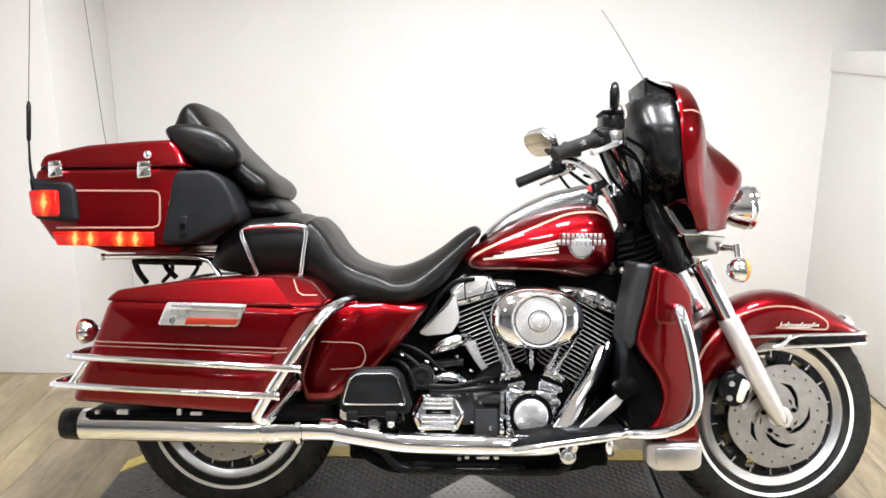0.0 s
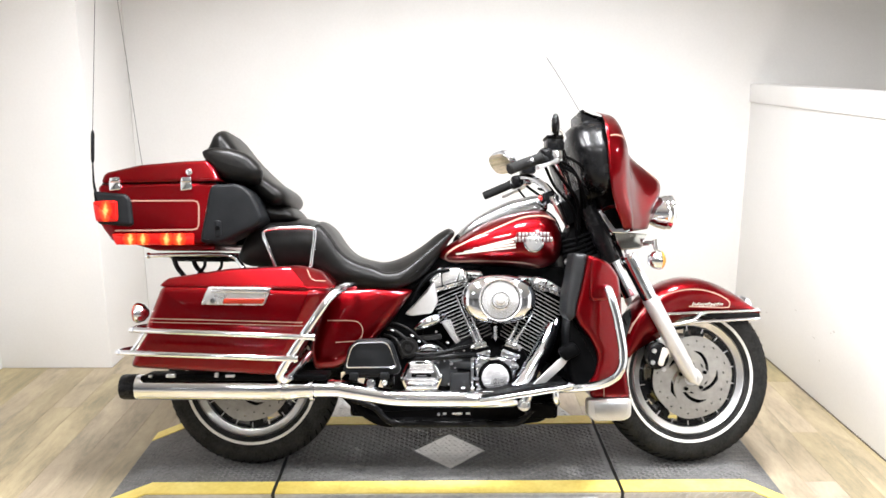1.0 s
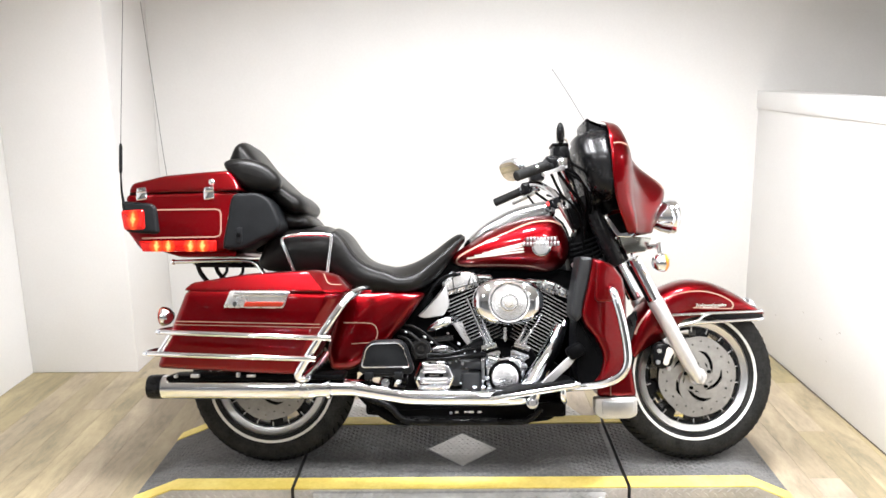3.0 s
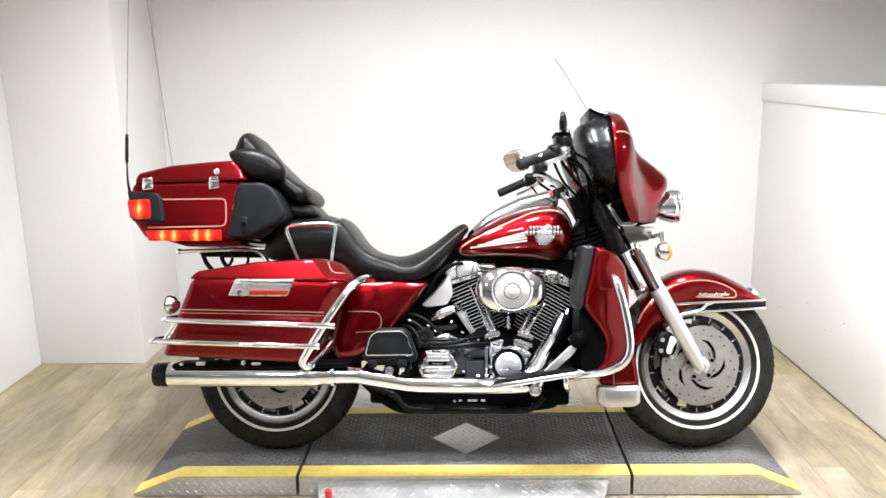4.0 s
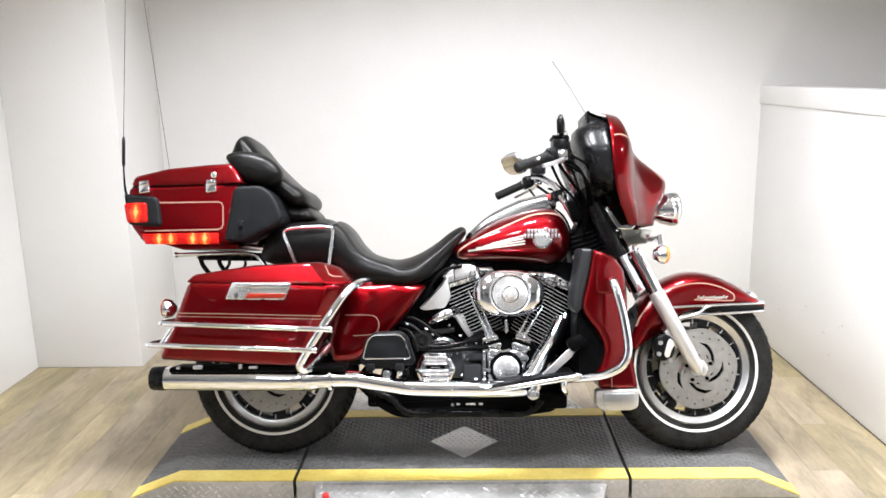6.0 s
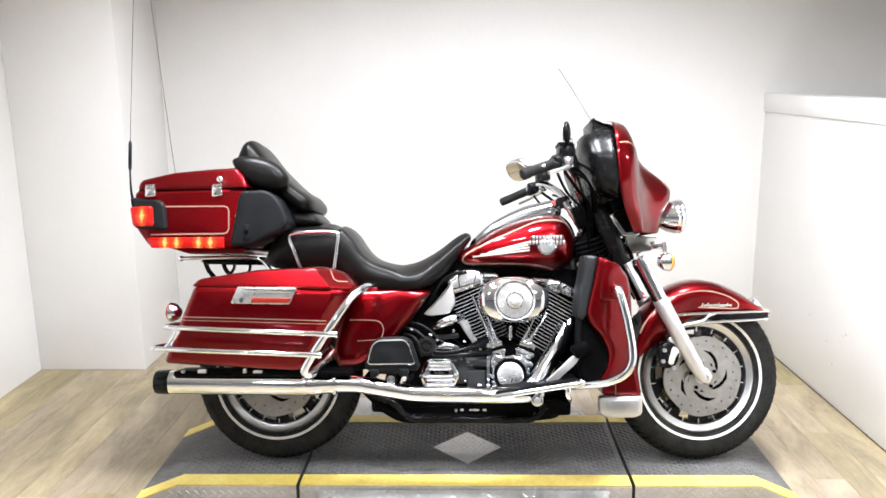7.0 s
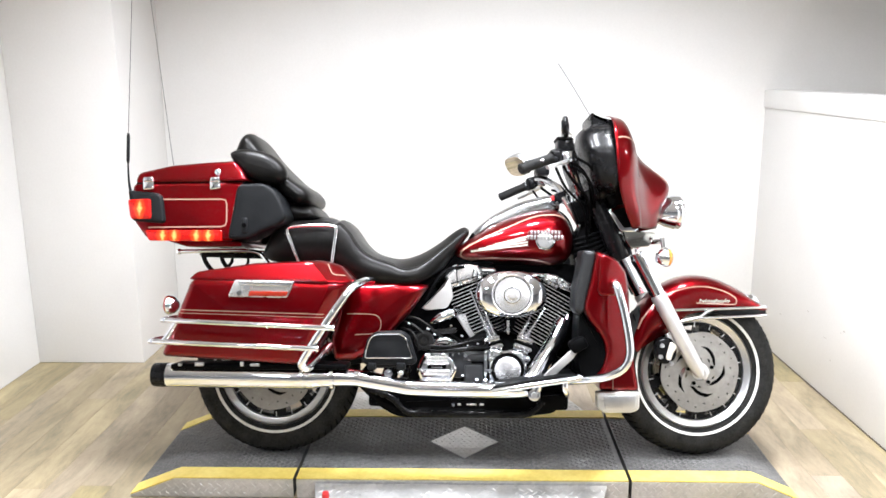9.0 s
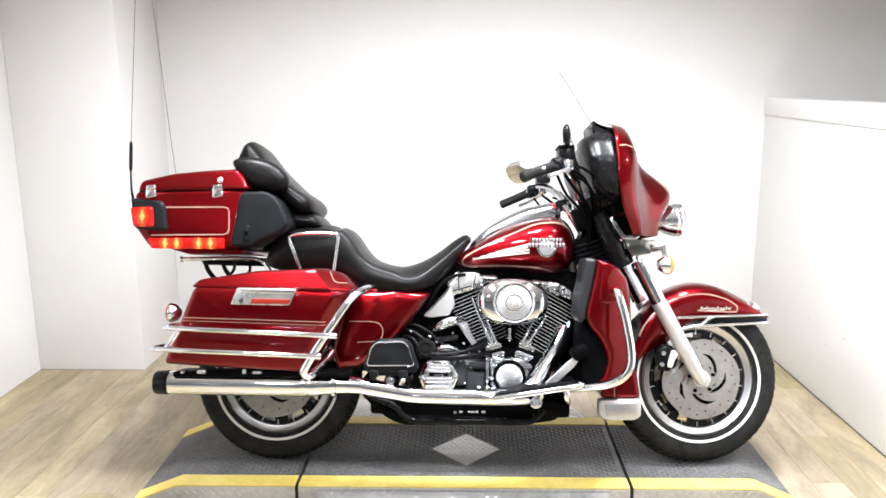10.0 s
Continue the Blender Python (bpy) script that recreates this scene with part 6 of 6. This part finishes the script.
for s in SIDES:
    inner = puff(spline([(0.622, 1.205), (0.561, 1.207), (0.514, 1.190), (0.501, 1.150), (0.508, 1.100), (0.526, 1.050), (0.549, 0.995), (0.580, 0.966), (0.626, 0.958), (0.636, 1.02), (0.632, 1.12)], 4, True), 0.115, [(0.590, 1.150), (0.600, 1.030)], yc=s * 0.182, p=3.0, n=12)
    for v in inner.verts:
        v.co.y -= s * max(0, v.co.z - 1.10) * 0.55 - s * 0.06 * (v.co.x - 0.6)
    part("inner_fairing", inner, SATINBLACK, fair, "black inner fairing panel", TURNED)
    part("pinstripe", ribbon([(0.622, 1.143), (0.650, 1.147), (0.680, 1.138), (0.696, 1.125)], 0.0045, fair_surf, s, 0.003), GOLD, fair, "", TURNED)
    part("pinstripe", ribbon([(0.738, 1.122), (0.775, 1.080), (0.820, 1.040), (0.853, 1.008)], 0.0045, fair_surf, s, 0.003), GOLD, fair, "", TURNED)
part("dashboard", slab(fillet([(0.535, 1.205), (0.60, 1.228), (0.62, 0.95), (0.55, 0.93)], 0.03), -0.19, 0.19, 0.03), BLACK, fair, "black dashboard", TURNED)
part("fairing_inner_core", slab(fillet([(0.60, 1.20), (0.68, 1.16), (0.76, 1.02), (0.78, 0.86), (0.64, 0.88), (0.58, 1.0)], 0.03), -0.13, 0.13, 0.03), BLACK, fair, "", TURNED)
part("screen_mount", slab(fillet([(0.552, 1.254), (0.562, 1.258), (0.572, 1.244), (0.655, 1.226), (0.66, 1.20), (0.555, 1.200)], 0.004), -0.17, 0.02, 0.01), SATINBLACK, fair, "black screen mount", TURNED)
# clear curved screen
PALE = material("edge_on_line", (0.08, 0.085, 0.09), 0.3)
SCREEN = ((0.533, 1.230), (0.424, 1.421))
bm = bmesh.new()
rows = []
for i in range(9):
    t = i / 8
    half = 0.245 - 0.02 * t ** 3
    rows.append([bm.verts.new((SCREEN[0][0] + (SCREEN[1][0] - SCREEN[0][0]) * t + 0.035 * (1 - u * u), u * half, SCREEN[0][1] + (SCREEN[1][1] - SCREEN[0][1]) * t + 0.03 * t * (1 - abs(u) ** 3))) for u in [j / 10 - 1 for j in range(21)]])
for a, b in zip(rows, rows[1:]):
    for i in range(20):
        bm.faces.new((a[i], a[i + 1], b[i + 1], b[i]))
ends = [[r[k].co.copy() for r in rows] for k in (0, 20)]
screen = part("windscreen", bm, GLASS, fair, "clear curved windscreen", TURNED)
screen.modifiers.new("thickness", "SOLIDIFY").thickness = 0.003
# near-side grey tube puts the sheet's dark edge-on line into colour
for line in ends[:1]:
    part("edge_on_line", tube(line, 0.0013, 6, 1), PALE, fair, "thin grey tube drawing the edge-on line of the screen", TURNED)
screen.visible_shadow = False

# handlebar, controls, mirrors
bar = part("handlebar", tube([(0.276, 0.42, 1.015), (0.375, 0.375, 1.055), (0.43, 0.31, 1.075), (0.48, 0.20, 1.035), (0.525, 0.10, 0.955), (0.53, 0.0, 0.945), (0.525, -0.10, 0.955), (0.48, -0.20, 1.035), (0.43, -0.31, 1.075), (0.375, -0.375, 1.055), (0.276, -0.42, 1.015)], 0.0150, 14), CHROME, bike, "chrome handlebar", TURNED)
for s in SIDES:
    g0, g1 = Vector((0.268, s * 0.423, 1.012)), Vector((0.376, s * 0.375, 1.055))
    part("grip", tube([g0, g0.lerp(g1, 0.03), g0.lerp(g1, 0.06), g0.lerp(g1, 0.95), g1], [0.015, 0.0185, 0.0175, 0.0175, 0.021], 18, 1), RUBBER, bar, "black rubber grip", TURNED)
    part("switch_housing", slab(fillet([(0.372, 1.085), (0.412, 1.092), (0.420, 1.045), (0.380, 1.03)], 0.01), s * 0.385, s * 0.325, 0.012), BLACK, bar, "black switch housing", TURNED)
    part("switch_button", box(0.378, 0.398, s * 0.388, s * 0.378, 1.045, 1.06, 0.003), PLASTIC, bar, "", TURNED)
    part("control_lever", tube([(0.432, s * 0.335, 1.050), (0.428, s * 0.385, 1.045), (0.392, s * 0.435, 1.028), (0.352, s * 0.465, 1.012)], [0.009, 0.008, 0.006, 0.007], 10), ALU, bar, "", TURNED)
    res = part("fluid_reservoir", box(0.405, 0.462, s * 0.34, s * 0.26, 1.088, 1.128, 0.006), BLACK, bar, "black reservoir", TURNED)
    part("reservoir_cap", box(0.402, 0.465, s * 0.343, s * 0.257, 1.128, 1.136, 0.003), PLASTIC, res, "", TURNED)
    part("lever_bracket", box(0.415, 0.452, s * 0.36, s * 0.30, 1.045, 1.085, 0.008), CHROME, bar, "", TURNED)
    part("control_cable", tube([(0.43, s * 0.30, 1.04), (0.48, s * 0.24, 0.99), (0.54, s * 0.16, 0.93), (0.56, s * 0.08, 0.80)], 0.006, 8), ENGINE, bar, "", TURNED)
    part("control_cable", tube([(0.40, s * 0.33, 1.03), (0.44, s * 0.28, 0.97), (0.52, s * 0.18, 0.90), (0.55, s * 0.10, 0.76)], 0.005, 8), ENGINE, bar, "", TURNED)
    for k, (dx, dz) in enumerate(((0.0, 0.0), (0.012, -0.02), (0.03, 0.01)) if s < 0 else ((0.03, -0.03),)):
        part("control_cable", tube([(0.445 + dx, s * 0.30, 1.06 + dz), (0.50 + dx, s * 0.265, 1.035 + dz), (0.535 + dx, s * 0.22, 0.985 + dz), (0.56 + dx, s * 0.13, 0.90)], 0.005, 8), ENGINE, bar, "", TURNED)
    mir = puff(spline([(0.0, 0.052), (0.05, 0.046), (0.078, 0.0), (0.05, -0.046), (0.0, -0.052), (-0.05, -0.042), (-0.07, 0.0), (-0.05, 0.044)], 5, True), 0.018, [(-0.03, 0), (0.03, 0)], p=2.4, n=6)
    place = TURNED @ (pose(0.428, -0.365, 1.163, 0, 0, 78) @ Matrix.Scale(0.68, 4) if s < 0 else pose(0.345, 0.385, 1.150, 36, 0, -57))
    mm = part("mirror", mir, BLACK if s < 0 else CHROME, bike, "oval mirror on a chrome stem", place)
    part("mirror_glass", slab(spline([(0.0, 0.046), (0.046, 0.04), (0.07, 0.0), (0.046, -0.04), (0.0, -0.046), (-0.046, -0.038), (-0.063, 0.0), (-0.046, 0.038)], 5, True), s * -0.0165, s * -0.0195, 0.001) if s < 0 else slab(spline([(0.0, 0.046), (0.046, 0.04), (0.07, 0.0), (0.046, -0.04), (0.0, -0.046), (-0.046, -0.038), (-0.063, 0.0), (-0.046, 0.038)], 5, True), -0.0165, -0.0195, 0.001), MIRROR, mm, "", place)
    part("mirror_stem", tube([(0.432, s * 0.33, 1.085), (0.46, s * 0.335, 1.12), (0.45, s * 0.35, 1.145), (0.425, s * 0.365, 1.16)] if s < 0 else [(0.432, s * 0.33, 1.085), (0.42, s * 0.345, 1.12), (0.38, s * 0.37, 1.14)], 0.0055, 10), CHROME, mm, "", TURNED)
part("bar_clamp", slab(fillet([(0.49, 0.975), (0.56, 0.985), (0.57, 0.92), (0.50, 0.91)], 0.01), -0.06, 0.06, 0.01), CHROME, bike, "chrome bar clamp", TURNED)
part("ignition_switch", cylinder((0.475, 0, 0.945), (0.462, 0, 0.985), 0.022, seg=18), BLACK, bike)
# added tube stands for the bright background between tank and neck
part("neck_gap_tube", cylinder((0.468, -0.05, 0.962), (0.530, -0.05, 0.852), 0.010, seg=12), TRIMCHROME, bike, "added bright tube for the pale gap by the steering head", TURNED)
part("neck_cover", slab(fillet([(0.515, 0.81), (0.555, 0.90), (0.64, 0.80), (0.64, 0.66), (0.52, 0.66), (0.505, 0.76)], 0.02), -0.09, 0.09, 0.02), ENGINE, bike)
for k in range(5):
    z = 0.80 - k * 0.018
    part("wiring_loom", tube([(0.505, -0.10, z), (0.55, -0.12, z + 0.012), (0.60, -0.11, z + 0.03), (0.64, -0.09, z + 0.06)], 0.006, 8), ENGINE, bike)
part("fuse_box", slab(fillet([(0.489, 0.938), (0.552, 0.948), (0.561, 0.878), (0.518, 0.856)], 0.006), -0.12, -0.06, 0.006), ENGINE, bike, "small black box below the bars")
part("ignition_flag", ball((0.430, -0.055, 0.955), 0.012, squash=(0.7, 0.6, 1.2)), DARKRED, bike, "small red tag by the console")
part("neck_bolt", ball((0.515, -0.115, 0.728), 0.010), ALU, bike)


# ---- scuffs on the half wall ----
SCUFF = varied(material("scuff_grey", (0.35, 0.33, 0.31), 0.7), (0.50, 0.48, 0.46), (0.66, 0.64, 0.61), 40, (0.6, 0.8))
for y, z, ry, rz in ((0.536, 0.284, 0.010, 0.004), (0.56, 0.27, 0.004, 0.003), (0.893, 0.269, 0.012, 0.003), (0.70, 0.20, 0.018, 0.002), (0.631, 0.116, 0.006, 0.004), (1.2, 0.16, 0.012, 0.003)):
    part("scuff", ball((RIGHT_X - 0.0004, y, z), 1.0, seg=8, squash=(0.0009, ry, rz)), SCUFF, half_wall, "faint grey scuff")

# ---- floor boards, laid last ----
def wood(name):
    m = material(name, (0.4, 0.3, 0.2), 0.45)
    b = m.node_tree.nodes["Principled BSDF"]
    info = m.node_tree.nodes.new("ShaderNodeObjectInfo")
    geo = m.node_tree.nodes.new("ShaderNodeTexCoord")
    shift = node(m, "ShaderNodeVectorMath")
    shift.operation = "MULTIPLY_ADD"
    shift.inputs[1].default_value = (7.0, 1.7, 7.0)
    link(m, geo.outputs["Object"], shift.inputs[0])
    spread = node(m, "ShaderNodeMath")
    spread.operation = "MULTIPLY"
    spread.inputs[1].default_value = 37.0
    link(m, info.outputs["Random"], spread.inputs[0])
    link(m, spread.outputs[0], shift.inputs[2])
    g1 = node(m, "ShaderNodeTexNoise", Scale=1.4, Detail=8.0, Roughness=0.65, Distortion=0.6)
    g2 = node(m, "ShaderNodeTexNoise", Scale=9.0, Detail=6.0, Roughness=0.7)
    link(m, shift.outputs[0], g1.inputs["Vector"])
    link(m, shift.outputs[0], g2.inputs["Vector"])
    ramp = m.node_tree.nodes.new("ShaderNodeValToRGB")
    e = ramp.color_ramp.elements
    e[0].position, e[0].color = 0.34, (0.150, 0.138, 0.095, 1)
    e[1].position, e[1].color = 0.66, (0.43, 0.365, 0.245, 1)
    mid = e.new(0.5)
    mid.color = (0.315, 0.260, 0.175, 1)
    mixed = node(m, "ShaderNodeMath")
    mixed.operation = "MULTIPLY_ADD"
    mixed.inputs[1].default_value = 0.3
    link(m, g2.outputs["Fac"], mixed.inputs[0])
    half = node(m, "ShaderNodeMath")
    half.operation = "MULTIPLY_ADD"
    half.inputs[1].default_value, half.inputs[2].default_value = 0.62, 0.04
    link(m, g1.outputs["Fac"], half.inputs[0])
    link(m, half.outputs[0], mixed.inputs[2])
    link(m, mixed.outputs[0], ramp.inputs[0])
    tint = m.node_tree.nodes.new("ShaderNodeHueSaturation")
    vary = node(m, "ShaderNodeMapRange")
    vary.inputs["To Min"].default_value, vary.inputs["To Max"].default_value = 0.88, 1.12
    link(m, info.outputs["Random"], vary.inputs["Value"])
    link(m, vary.outputs[0], tint.inputs["Value"])
    warm = node(m, "ShaderNodeMapRange")
    warm.inputs["To Min"].default_value, warm.inputs["To Max"].default_value = 1.30, 0.85
    pick = node(m, "ShaderNodeMath")
    pick.operation = "FRACT"
    link(m, spread.outputs[0], pick.inputs[0])
    link(m, pick.outputs[0], warm.inputs["Value"])
    link(m, warm.outputs[0], tint.inputs["Saturation"])
    hue = node(m, "ShaderNodeMapRange")
    hue.inputs["To Min"].default_value, hue.inputs["To Max"].default_value = 0.512, 0.484
    link(m, pick.outputs[0], hue.inputs["Value"])
    link(m, hue.outputs[0], tint.inputs["Hue"])
    link(m, ramp.outputs[0], tint.inputs["Color"])
    link(m, tint.outputs[0], b.inputs["Base Color"])
    rr = node(m, "ShaderNodeMapRange")
    rr.inputs["To Min"].default_value, rr.inputs["To Max"].default_value = 0.36, 0.55
    link(m, g2.outputs["Fac"], rr.inputs["Value"])
    link(m, rr.outputs[0], b.inputs["Roughness"])
    bp = node(m, "ShaderNodeBump", Strength=0.12, Distance=0.002)
    link(m, g2.outputs["Fac"], bp.inputs["Height"])
    link(m, bp.outputs[0], b.inputs["Normal"])
    return m


WOOD = wood("wood_floor")
HALLFLOOR = varied(material("unseen_floor_grey", (0.2, 0.2, 0.2), 0.6), (0.26, 0.245, 0.22), (0.33, 0.315, 0.29), 1.5, (0.5, 0.7))
SUB = material("subfloor", (0.12, 0.09, 0.06), 0.8)
floor = setting("floor", box(-5.15, 4.9, -9.15, BACK_Y + 0.15, FLOOR_Z - 0.12, FLOOR_Z - 0.006), SUB, "light brown wood plank floor running to the back wall", "floor")


def plank_mesh(w, l):
    bm = box(-w / 2, w / 2, -l / 2, l / 2, -0.006, 0.0)
    top = [e for e in bm.edges if all(v.co.z > -0.001 for v in e.verts)]
    bmesh.ops.bevel(bm, geom=top, offset=0.0007, segments=1, affect="EDGES")
    me = bpy.data.meshes.new("plank")
    bm.to_mesh(me)
    bm.free()
    me.materials.append(WOOD)
    return me


PW, PL = 0.118, 1.22
board = plank_mesh(PW - 0.0006, PL - 0.0006)
cuts = random.Random(11)
far = bmesh.new()
for i in range(-25, 58):
    x = LEFT_X + PW * (i + 0.5)
    y = BACK_Y - cuts.random() * PL
    first = BACK_Y - y
    if x < LEFT_X:
        y = -2.45
    while y > -3.49:
        if LEFT_X < x < 1.95 and y > -3.0 + PL:
            ob = new("plank", board)
            ob.location = (x, y - PL / 2, FLOOR_Z)
            ob.parent = floor
        else:
            box(x - PW / 2 + 0.0006, x + PW / 2 - 0.0006, max(y - PL, -3.5) + 0.0006, y - 0.0006, FLOOR_Z - 0.006, FLOOR_Z, bm=far)
        y -= PL
    if first > 0.01 and x > LEFT_X:
        me_y = BACK_Y - first / 2
        ob = new("plank", plank_mesh(PW - 0.0006, first - 0.0006))
        ob.location = (x, me_y, FLOOR_Z)
        ob.parent = floor
# added grey floor out of view, so chrome reflects less warm wood
setting("unseen_hall_floor", box(-5.15, 4.9, -9.0, -3.5, FLOOR_Z - 0.005, FLOOR_Z - 0.001), HALLFLOOR, "unseen plain grey hall floor, added to keep chrome neutral", "floor")
tagged(part("far_planks", far, WOOD, floor), "wood planks further away", kind="stuff")
